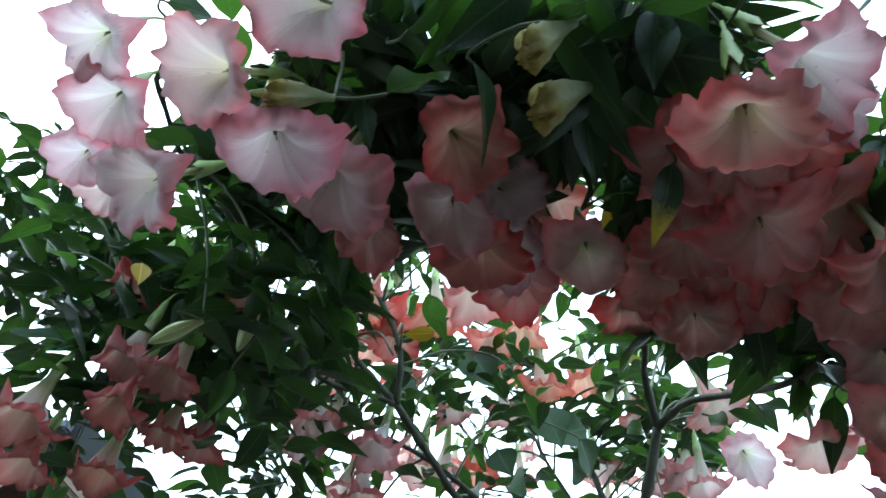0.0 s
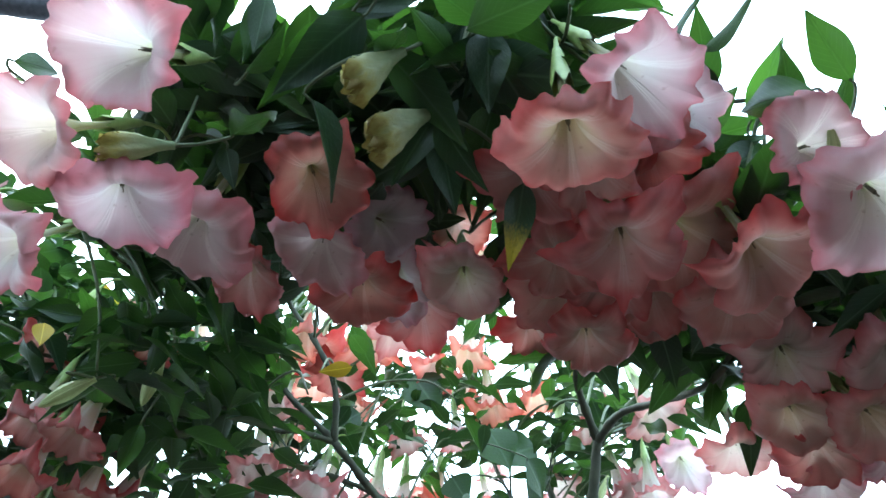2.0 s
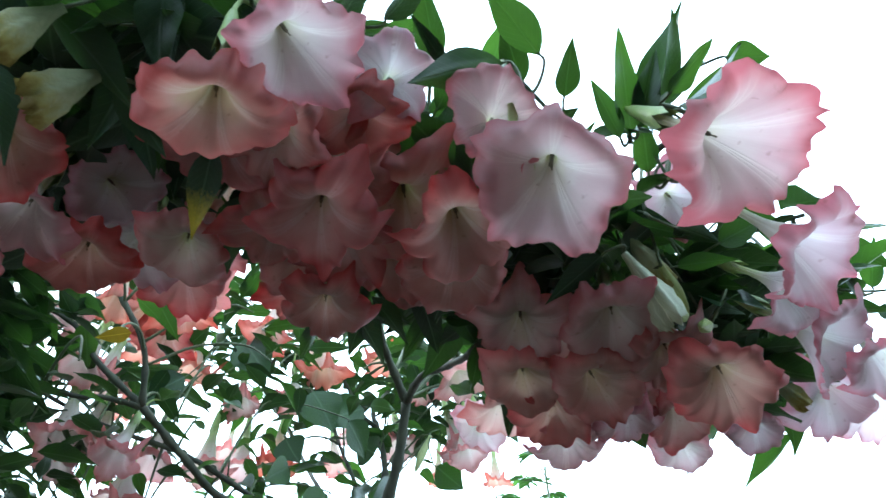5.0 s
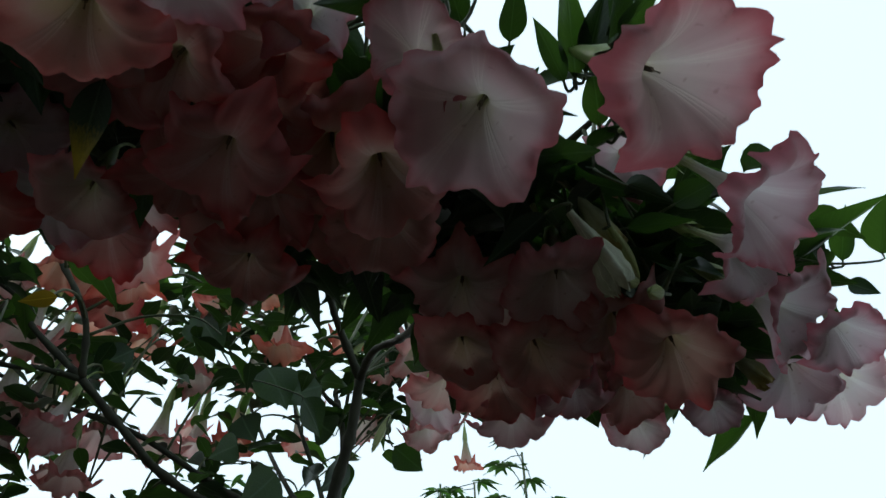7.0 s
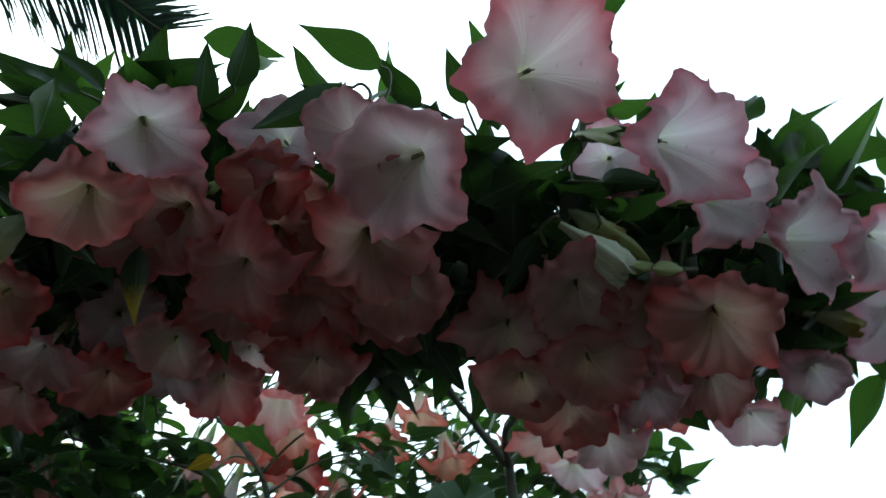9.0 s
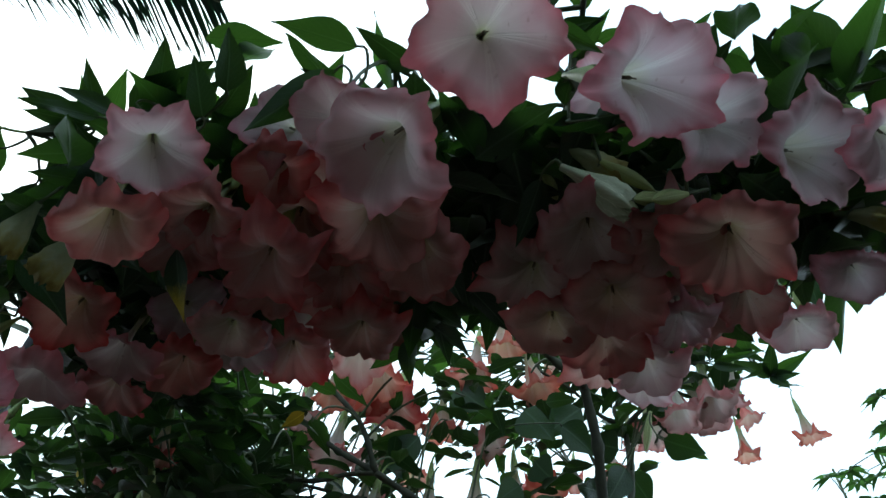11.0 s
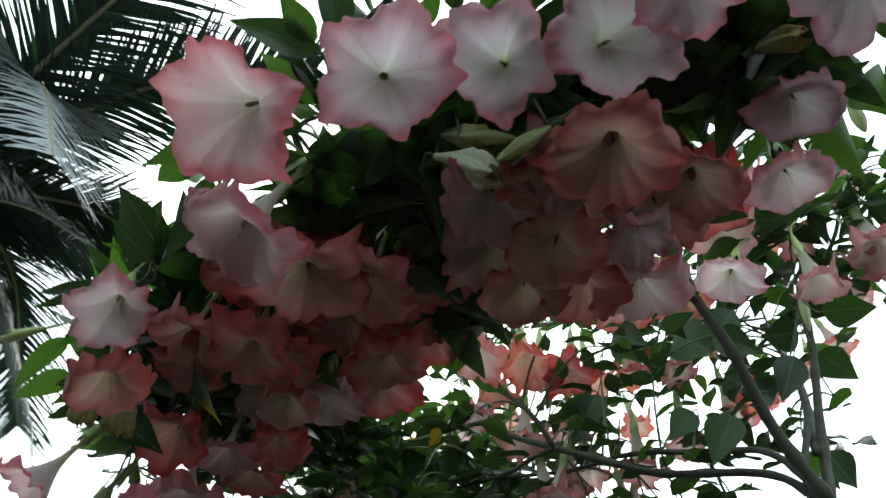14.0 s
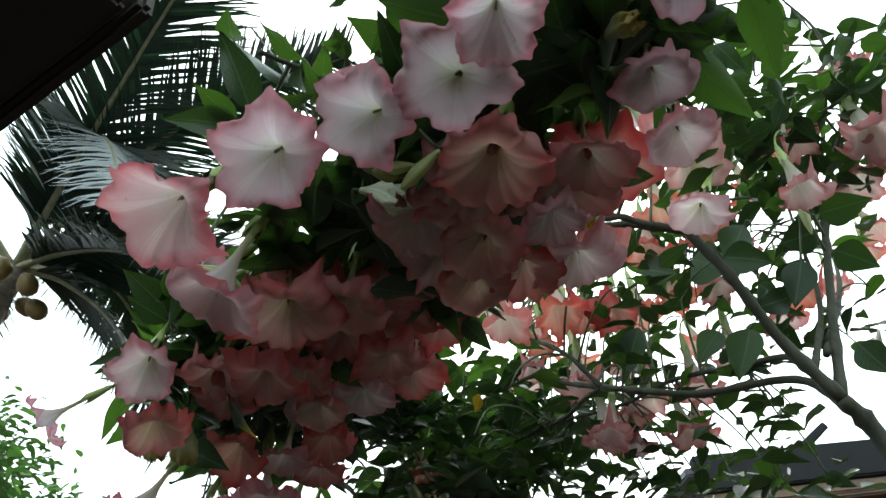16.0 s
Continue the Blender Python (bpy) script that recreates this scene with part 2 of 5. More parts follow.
WILTED = wilted_material()
OLD_LEAF = leaf_material("old_leaf", (0.30, 0.20, 0.02), (0.48, 0.36, 0.03), (0.6, 0.42, 0.03), 0.35)
BUD_SKIN = leaf_material("bud_skin", (0.28, 0.34, 0.13), (0.42, 0.46, 0.22), (0.4, 0.46, 0.14), 0.3)
TURNING = leaf_material("turning_leaf", (0.012, 0.028, 0.018), (0.027, 0.052, 0.024), (0.075, 0.175, 0.018), 0.24, True)
SPENT = leaf_material("spent_petal", (0.36, 0.40, 0.27), (0.55, 0.58, 0.44), (0.45, 0.48, 0.28), 0.4)
PALM_BARK = solid("palm_bark", (0.10, 0.085, 0.065), (0.26, 0.23, 0.18), 14, 0.9, 0.8, stretch=(1, 1, 3), dist=0.02)
RACHIS = solid("palm_rachis", (0.16, 0.16, 0.09), (0.30, 0.29, 0.17), 20, 0.6, 0.3)
COCONUT = solid("coconut_husk", (0.10, 0.07, 0.02), (0.22, 0.15, 0.04), 10, 0.5, 0.3)
GRASS = solid("garden_ground", (0.024, 0.019, 0.014), (0.066, 0.047, 0.033), 9, 0.95, 0.7, dist=0.03)
FASCIA = solid("fascia_paint", (0.003, 0.0035, 0.004), (0.007, 0.0075, 0.009), 12, 0.9, 0.3)
TRIM = solid("tan_trim", (0.10, 0.065, 0.040), (0.18, 0.12, 0.075), 20, 0.7, 0.3)
# one near-black brown for all the veranda's timber
EAVE_TIMBER = solid("near_black_timber", (0.010, 0.007, 0.006), (0.022, 0.015, 0.013), 14, 0.8, 0.4, stretch=(1, 1, 0.1))
TIMBER = solid("dark_timber", (0.05, 0.03, 0.02), (0.12, 0.07, 0.045), 14, 0.75, 0.4, stretch=(1, 1, 0.1))
ROOFING = solid("grey_roofing", (0.06, 0.065, 0.075), (0.14, 0.145, 0.16), 8, 0.5, 0.3)
OLD_BOUGH = solid("dark_bough", (0.035, 0.037, 0.05), (0.09, 0.09, 0.11), 30, 0.85, 0.8, stretch=(1, 1, 0.4))

# ---- mesh helpers ----
WORLD = {}


def mesh_of(name, verts, faces, mat, uvs=None, smooth=True):
    me = bpy.data.meshes.new(name)
    me.from_pydata([tuple(v) for v in verts], [], faces)
    if uvs is not None:
        layer = me.uv_layers.new(name="along")
        idx = np.empty(len(me.loops), dtype=np.int32)
        me.loops.foreach_get("vertex_index", idx)
        layer.data.foreach_set("uv", np.asarray(uvs, dtype=np.float32)[idx].ravel())
    if smooth:
        me.polygons.foreach_set("use_smooth", np.ones(len(me.polygons), dtype=bool))
    me.materials.append(mat)
    me.update()
    return me


def put(name, me, parent=None, m=Matrix(), label=""):
    """An object of that mesh, at the world pose m, under its thing or part."""
    ob = new(name, me)
    if parent is not None:
        ob.parent = parent
        ob.matrix_basis = WORLD[parent.name].inverted() @ m
    else:
        ob.matrix_basis = m
    WORLD[ob.name] = m.copy()
    return tagged(ob, label)


def root(name, x, y, z, label, category, group=""):
    return tagged(put(name, None, None, pose(x, y, z)), label, category, group)


def basis(x_axis, z_axis, at):
    """A pose with z along z_axis, and x near x_axis."""
    z = Vector(z_axis).normalized()
    x = Vector(x_axis)
    x = x - z * x.dot(z)
    x = x.normalized() if x.length > 1e-5 else z.orthogonal().normalized()
    m = Matrix((x, z.cross(x), z)).transposed().to_4x4()
    m.translation = at
    return m


def smooth_path(points, steps=6):
    """A Catmull-Rom line through the points."""
    p = [Vector(q) for q in points]
    p = [p[0] * 2 - p[1]] + p + [p[-1] * 2 - p[-2]]
    line = []
    for i in range(1, len(p) - 2):
        for k in range(steps):
            t = k / steps
            line.append(0.5 * (2 * p[i] + (p[i + 1] - p[i - 1]) * t + (2 * p[i - 1] - 5 * p[i] + 4 * p[i + 1] - p[i + 2]) * t * t + (3 * p[i] - p[i - 1] - 3 * p[i + 1] + p[i + 2]) * t ** 3))
    line.append(p[-2])
    return line


def tube(line, r0, r1, sides=8, rough=0.08, seed=0, knots=0.0):
    """Vertices, faces and uvs of a tapered, slightly uneven tube."""
    rnd = random.Random(seed)
    vs, fs, uv = [], [], []
    ref = Vector((0.31, 0.17, 0.93))
    for i, c in enumerate(line):
        d = (line[min(i + 1, len(line) - 1)] - line[max(i - 1, 0)]).normalized()
        a = d.cross(ref)
        a = a.normalized() if a.length > 1e-4 else d.orthogonal().normalized()
        b = d.cross(a)
        f = i / (len(line) - 1)
        r = (r0 + (r1 - r0) * f) * (1 + knots * max(0.0, math.sin(i * 1.9)) ** 6)
        for k in range(sides):
            g = 2 * math.pi * k / sides
            rr = r * (1 + rnd.uniform(-rough, rough))
            vs.append(c + a * (rr * math.cos(g)) + b * (rr * math.sin(g)))
            uv.append((k / sides, f))
    n = len(line)
    for i in range(n - 1):
        for k in range(sides):
            fs.append((i * sides + k, i * sides + (k + 1) % sides, (i + 1) * sides + (k + 1) % sides, (i + 1) * sides + k))
    fs.append(tuple(range(sides))[::-1])
    fs.append(tuple((n - 1) * sides + k for k in range(sides)))
    return vs, fs, uv


class Heap:
    """Gathers many small meshes into one."""

    def __init__(self):
        self.v, self.f, self.u = [], [], []

    def add(self, vs, fs, uv):
        k = len(self.v)
        self.v.extend(vs)
        self.f.extend(tuple(i + k for i in q) for q in fs)
        self.u.extend(uv)

    def mesh(self, name, mat):
        return mesh_of(name, self.v, self.f, mat, self.u)


# ---- ground and the far setting ----
def ground_mesh():
    vs, fs = [], []
    rings = [0, 2, 4, 7, 12, 20, 40, 90, 250, 900, 2500]
    for i, r in enumerate(rings[1:]):
        for k in range(48):
            a = 2 * math.pi * k / 48
            z = 0.06 * noise.noise(Vector((r * math.cos(a) * 0.3, r * math.sin(a) * 0.3, 0))) if r < 50 else 0
            vs.append((r * math.cos(a), r * math.sin(a), z))
    vs.append((0, 0, 0))
    n = len(rings) - 1
    for k in range(48):
        fs.append((len(vs) - 1, k, (k + 1) % 48))
        for i in range(n - 1):
            fs.append((i * 48 + k, (i + 1) * 48 + k, (i + 1) * 48 + (k + 1) % 48, i * 48 + (k + 1) % 48))
    return mesh_of("ground", vs, fs, GRASS)


tagged(put("ground", ground_mesh()), "trodden garden soil with patches of grass", "ground", kind="structure")

# ---- shapes of one leaf, one bloom, one bud ----
def leaf_shape(seed, across=4, along=6):
    """A leaf 1 long and 1 wide, along x, its midrib creased, its tip drooping."""
    rnd = random.Random(seed)
    bend, fold, wave, ph = rnd.uniform(-0.22, 0.10), rnd.uniform(0.15, 0.50), rnd.uniform(0.01, 0.06), rnd.uniform(0, 6)
    side = rnd.uniform(-0.06, 0.06)
    vs, uv, fs = [], [], []
    for i in range(along + 1):
        t = i / along
        w = 0.58 * (math.sin(math.pi * t ** 0.76) ** 1.05 * (1 - 0.42 * t)) + 0.008
        if i == along:
            w = 0.004
        for j in range(across + 1):
            s = 2 * j / across - 1
            y = w * s + side * math.sin(math.pi * t) * 0.5
            z = bend * t * t + fold * abs(s) * w * 0.6 + wave * math.sin(ph + t * 9 + s * 2) * abs(s)
            vs.append(Vector((t, y, z)))
            uv.append((0.5 + 0.5 * s * min(1.0, w * 2.2 + 0.05), t))
    for i in range(along):
        for j in range(across):
            a = i * (across + 1) + j
            fs.append((a, a + 1, a + across + 2, a + across + 1))
    return vs, fs, uv


LEAF_SHAPES = [leaf_shape(40 + s, 4, 11) for s in range(9)]
LEAF_MESHES = [mesh_of("leaf", *s[:2], LEAF, s[2]) for s in LEAF_SHAPES]
SMALL_SHAPES = [leaf_shape(80 + s, 2, 8) for s in range(7)]


def leaf_pose(base, tip, width, facing):
    b, t = Vector(base), Vector(tip)
    x = (t - b).normalized()
    z = Vector(facing)
    z = z - x * z.dot(x)
    z = z.normalized() if z.length > 1e-4 else x.orthogonal().normalized()
    m = Matrix((x, z.cross(x), z)).transposed().to_4x4() @ Matrix.Diagonal(((t - b).length, width, (t - b).length * 0.9, 1))
    m.translation = b
    return m


PROFILE = ((0.170, 0.0075), (0.138, 0.0062), (0.108, 0.0056), (0.080, 0.0056), (0.058, 0.0066), (0.040, 0.0096), (0.024, 0.0152), (0.010, 0.0235),
           (-0.001, 0.0330), (-0.009, 0.0425), (-0.015, 0.0520), (-0.0185, 0.0612), (-0.0195, 0.0700), (-0.018, 0.0775), (-0.014, 0.0840), (-0.008, 0.0890))
FUNNEL = ((0.170, 0.0075), (0.138, 0.0064), (0.108, 0.0060), (0.080, 0.0063), (0.058, 0.0080), (0.040, 0.0118), (0.023, 0.0180), (0.007, 0.0262),
          (-0.007, 0.0352), (-0.018, 0.0442), (-0.027, 0.0530), (-0.033, 0.0615), (-0.036, 0.0697), (-0.0365, 0.0770), (-0.034, 0.0832), (-0.029, 0.0880))
BELL = ((0.170, 0.0080), (0.140, 0.0090), (0.112, 0.0110), (0.086, 0.0140), (0.062, 0.0180), (0.040, 0.0225), (0.020, 0.0270), (0.002, 0.0315),
        (-0.014, 0.0360), (-0.027, 0.0410), (-0.037, 0.0465), (-0.044, 0.0525), (-0.048, 0.0590), (-0.049, 0.0650), (-0.047, 0.0700), (-0.042, 0.0740))


def corolla_shape(seed, kind="ruffled"):
    """A trumpet that hangs along -z from its calyx; the throat is at the origin. Five ribs with tips, pleated webs, a ruffled and lopsided rim."""
    rnd = random.Random(seed)
    na = 100
    calm, profile = kind == "calm", {"bell": BELL, "calm": FUNNEL}.get(kind, PROFILE)
    lobed = {"ruffled": 0.030, "calm": 0.052, "star": 0.105, "bell": 0.130}[kind]
    vs, uv, fs = [], [], []
    ph = [rnd.uniform(0, 6.28) for _ in range(6)]
    oval = rnd.uniform(-0.10, 0.10)
    opens = [rnd.uniform(0.80, 1.12) for _ in range(5)]
    tips = [rnd.uniform(0.5, 1.7) for _ in range(5)]
    curl = [rnd.choice((0.3, 0.8, 1.2, 1.8, 2.6, 3.6, -1.2)) for _ in range(5)]
    folds = [rnd.uniform(0.2, 1.5) for _ in range(5)]
    if calm:
        opens, curl = [rnd.uniform(0.88, 1.02) for _ in range(5)], [rnd.choice((0.4, 0.9, 1.3, 1.8)) for _ in range(5)]
        tips = [rnd.uniform(0.7, 1.7) for _ in range(5)]
        curl[seed % 5] = rnd.choice((-4.5, 4.5, -3.5))
        opens[seed % 5] *= 0.86
    if kind in ("star", "bell"):
        tips = [rnd.uniform(1.6, 3.2) for _ in range(5)]
        folds = [rnd.uniform(0.8, 1.8) for _ in range(5)]
    for i, (h, r) in enumerate(profile):
        f = i / (len(profile) - 1)
        w = max(0.0, (f - 0.36) / 0.64) ** 1.5
        e = max(0.0, (f - 0.70) / 0.30) ** 2
        for k in range(na + 1):
            u = k / na
            a = 2 * math.pi * u
            lobe = int(u * 5) % 5
            q = (u * 5) % 1.0 - 0.5
            # blend each lobe into the next
            other = (lobe + (1 if q > 0 else -1)) % 5
            g = 0.5 - 0.5 * math.cos(math.pi * min(1.0, abs(q) * 2))
            own = lambda s: s[lobe] * (1 - 0.5 * g) + s[other] * 0.5 * g
            op, cu = own(opens), own(curl)
            web = folds[lobe if q > 0 else (lobe - 1) % 5]
            tip = math.exp(-(q / 0.075) ** 2) * tips[lobe]
            crown = math.cos(2 * math.pi * q)
            rr = r * (1 + w * (op - 1) + w * oval * math.cos(2 * a + ph[0]) + w * lobed * crown)
            hh = h + w * (op - 1) * 0.06
            # raised triple rib with grooves beside it
            rr += w * (0.0016 * math.exp(-(q / 0.040) ** 2) - 0.0016 * math.exp(-((abs(q) - 0.11) / 0.05) ** 2))
            hh += w * (0.0032 * math.exp(-((abs(q) - 0.12) / 0.06) ** 2) - 0.0022 * math.exp(-(q / 0.045) ** 2))
            # billowing web, creased along its middle
            hh -= w * (0.0100 * math.sin(math.pi * abs(q)) ** 1.5 * (1 - 0.6 * e) - 0.004)
            hh += w * web * 0.0120 * math.exp(-((0.5 - abs(q)) / 0.10) ** 2)
            rr -= w * web * 0.0055 * math.exp(-((0.5 - abs(q)) / 0.10) ** 2)
            # crumples and folds that run outwards
            p = Vector((rr * math.cos(a), rr * math.sin(a), seed * 0.37))
            run = Vector((3.1 * math.cos(a), 3.1 * math.sin(a), 14 * r + seed * 1.1))
            hh += w * (0.0140 * noise.noise(p * 19) + 0.0022 * noise.noise(p * 60) + 0.0120 * noise.noise(run))
            rr += w * (0.0060 * noise.noise(p * 26 + Vector((5, 1, 2))) + 0.0020 * noise.noise(run * 1.7))
            # ruffled margin, tips, lobes rolled back
            hh += e * (0.024 * noise.noise(Vector((3.4 * math.cos(a), 3.4 * math.sin(a), seed * 1.7))) + 0.0060 * math.sin(21 * a + ph[5]) * math.sin(3 * a + ph[4]))
            rr += e * (0.0065 * tip - 0.0020 * (2 * abs(q)) ** 2 + 0.0130 * noise.noise(Vector((3.5 * math.cos(a), 3.5 * math.sin(a), seed * 2.3 + 9))))
            rr += e * 0.0042 * noise.noise(Vector((9 * math.cos(a), 9 * math.sin(a), seed * 3.1)))
            hh += e * (0.0055 * cu + 0.0060 * tip * max(-0.8, min(2.2, cu)))
            rr -= e * max(0.0, cu - 1.2) * 0.0035
            vs.append(Vector((rr * math.cos(a), rr * math.sin(a), hh)))
            uv.append((u, f))
    for i in range(len(profile) - 1):
        for k in range(na):
            a = i * (na + 1) + k
            fs.append((a, a + 1, a + na + 2, a + na + 1))
    fs.append(tuple(range(na)))
    return vs, fs, uv


KINDS = ["ruffled"] * 12 + ["calm"] * 5 + ["star"] * 5 + ["bell"] * 6
SHAPES = [corolla_shape(7 + s, kind) for s, kind in enumerate(KINDS)]
COROLLAS = {tone: [mesh_of("flower", vs, fs, PETALS[tone], uv) for vs, fs, uv in SHAPES] for tone in PETALS}


def calyx_shape():
    heap = Heap()
    line = [Vector((0, 0, z)) for z in (0.118, 0.135, 0.155, 0.175, 0.190)]
    vs, fs, uv = tube(line, 0.0158, 0.006, 10, 0.05, 3)
    for i in range(10):
        vs[i] = vs[i] + Vector((0, 0, -0.022 if i % 2 else 0.004))
    heap.add(vs, fs[:-2], uv)
    stalk = smooth_path([(0, 0, 0.188), (0.003, 0.001, 0.21), (0.012, 0.004, 0.235), (0.03, 0.01, 0.25)], 3)
    heap.add(*tube(stalk, 0.004, 0.003, 6, 0.05, 4))
    return heap.mesh("calyx", CALYX)


def stamen_shape():
    heap = Heap()
    for k in range(5):
        a = 2 * math.pi * k / 5
        x, y = 0.0028 * math.cos(a), 0.0028 * math.sin(a)
        heap.add(*tube([Vector((x * 1.6, y * 1.6, 0.13)), Vector((x * 1.2, y * 1.2, 0.06)), Vector((x, y, 0.024)), Vector((x, y, 0.022))], 0.0008, 0.0008, 5, 0.1, k))
        heap.add(*tube([Vector((x, y, 0.024)), Vector((x, y, 0.012)), Vector((x * 1.2, y * 1.2, -0.004)), Vector((x, y, -0.010))], 0.0018, 0.0012, 6, 0.1, k))
    heap.add(*tube([Vector((0.001, 0, 0.13)), Vector((0.002, 0.001, -0.010)), Vector((0.004, 0.002, -0.024))], 0.0009, 0.0016, 6, 0.1, 9))
    return heap.mesh("stamen", ANTHER)


CALYX_MESH, STAMEN_MESH = calyx_shape(), stamen_shape()


def bud_shape(seed, wilted):
    """A closed, ribbed bud or a limp spent bloom, 1 long along x and about 1 across."""
    rnd = random.Random(seed)
    vs, uv, fs = [], [], []
    na, nl = 20, 12
    for i in range(nl + 1):
        t = i / nl
        r = (0.16 + 0.34 * math.sin(math.pi * min(1, t * 1.05)) ** 1.3 * (0.5 + 0.5 * t)) if not wilted else (0.13 + 0.37 * math.sin(math.pi * min(1.0, t * 0.62)) ** 1.8)
        if i == nl:
            r *= 0.25 if not wilted else 0.55
        for k in range(na + 1):
            a = 2 * math.pi * k / na
            pleat = 1 + (0.12 if not wilted else 0.28) * t * math.cos(5 * a) + (0.22 * t * rnd.uniform(-1, 1) if wilted else 0)
            x = t + (0.07 * rnd.uniform(-1, 1) if wilted and i >= nl - 1 else 0)
            vs.append(Vector((x, r * pleat * math.cos(a), r * pleat * math.sin(a) - 0.5 * t * t * (1 if wilted else 0.4))))
            uv.append(((k / na * 5) % 1.0, t))
    for i in range(nl):
        for k in range(na):
            a = i * (na + 1) + k
            fs.append((a, a + 1, a + na + 2, a + na + 1))
    return vs, fs, uv


BUDS = {kind: [mesh_of(kind, *bud_shape(s, kind != "bud")[:2], mat, bud_shape(s, kind != "bud")[2]) for s in (1, 2, 3)] for kind, mat in (("bud", BUD_SKIN), ("wilted", WILTED), ("spent", SPENT))}

# ---- the trumpet shrub ----
shrub = root("trumpet_flower_shrub", 0.40, 1.95, 0, "tall shrub hung with pink trumpet flowers and dark green leaves", "flowering shrub")
LIMB_POINTS = []


def limb(points, r0, r1, name="limb", seed=1, mat=BARK):
    line = smooth_path(points, 7)
    LIMB_POINTS.extend(line)
    return put(name, mesh_of(name, *tube(line, r0 * 1.15, r1 * 1.15, 10, 0.08, seed, 0.35)[:2], mat), shrub)


FORK, RIGHT_FORK, LEFT_FORK = (0.350, 1.890, 2.130), (0.402, 1.670, 2.590), (-0.275, 1.690, 2.575)
limb([(0.40, 1.95, -0.02), (0.42, 1.99, 0.7), (0.37, 1.97, 1.4), (0.335, 1.95, 2.0), FORK], 0.0280, 0.0140, "trunk", 2)
limb([FORK, (0.345, 1.82, 2.30), (0.385, 1.74, 2.46), RIGHT_FORK], 0.0125, 0.0105, seed=3)
limb([RIGHT_FORK, (0.35, 1.55, 2.66), (0.333, 1.450, 2.672), (0.28, 1.2, 2.80), (0.22, 0.80, 2.66), (0.20, 0.55, 2.50)], 0.0088, 0.0045, seed=4)
limb([RIGHT_FORK, (0.44, 1.52, 2.57), (0.501, 1.400, 2.522), (0.545, 1.16, 2.40), (0.62, 1.0, 2.44), (0.78, 0.80, 2.50), (0.88, 0.62, 2.46)], 0.0082, 0.0037, seed=5)
limb([FORK, (0.34, 2.02, 2.38), (0.335, 2.15, 2.624), (0.30, 2.28, 2.84), (0.27, 2.32, 2.95), (0.30, 2.43, 3.09), (0.40, 2.5, 3.3)], 0.0105, 0.0052, seed=6)
limb([(0.29, 2.29, 2.87), (0.240, 2.250, 2.897), (0.168, 2.200, 3.005), (0.1, 2.1, 3.05)], 0.0075, 0.0037, seed=7)
limb([(0.34, 1.91, 2.10), (0.20, 1.95, 2.28), (-0.071, 1.880, 2.416), (-0.16, 1.80, 2.48), LEFT_FORK], 0.0095, 0.0085, seed=8)
limb([FORK, (0.18, 2.0, 2.36), (0.0, 1.98, 2.46), (-0.2, 1.9, 2.55), (-0.45, 1.85, 2.62), (-0.7, 1.7, 2.70)], 0.0088, 0.0045, seed=9)
limb([LEFT_FORK, (-0.287, 1.620, 2.703), (-0.354, 1.560, 2.812), (-0.436, 1.500, 2.909), (-0.42, 1.2, 2.92), (-0.3, 0.8, 2.68), (-0.32, 0.60, 2.52)], 0.0075, 0.0037, seed=10)
limb([LEFT_FORK, (-0.414, 1.640, 2.686), (-0.492, 1.580, 2.768), (-0.62, 1.35, 2.72), (-0.66, 0.95, 2.58), (-0.6, 0.65, 2.46)], 0.0075, 0.0037, seed=11)
limb([LEFT_FORK, (-0.368, 1.660, 2.584), (-0.435, 1.600, 2.556), (-0.62, 1.45, 2.56), (-0.85, 1.25, 2.50)], 0.0068, 0.0037, seed=12)
limb([(0.345, 1.86, 2.2), (0.30, 2.05, 2.45), (0.15, 2.3, 2.85), (0.05, 2.5, 3.25)], 0.0075, 0.0030, seed=13)
limb([(0.35, 1.92, 2.25), (0.1, 2.4, 2.7), (-0.15, 2.8, 3.2), (-0.3, 3.0, 3.45)], 0.0082, 0.0030, seed=15)
limb([(0.30, 2.28, 2.84), (0.5, 2.35, 3.05), (0.6, 2.35, 3.3), (0.62, 2.3, 3.5)], 0.0068, 0.0030, seed=16)
limb([(0.62, 1.0, 2.44), (0.82, 1.02, 2.5), (0.98, 0.95, 2.5), (1.08, 0.85, 2.46)], 0.0054, 0.0030, seed=17)
limb([(0.22, 0.80, 2.66), (0.4, 0.7, 2.6), (0.55, 0.62, 2.52)], 0.0048, 0.0030, seed=18)
FLOWER_TOPS = []
TUBES = []
FLOWER_SEED = random.Random(5)


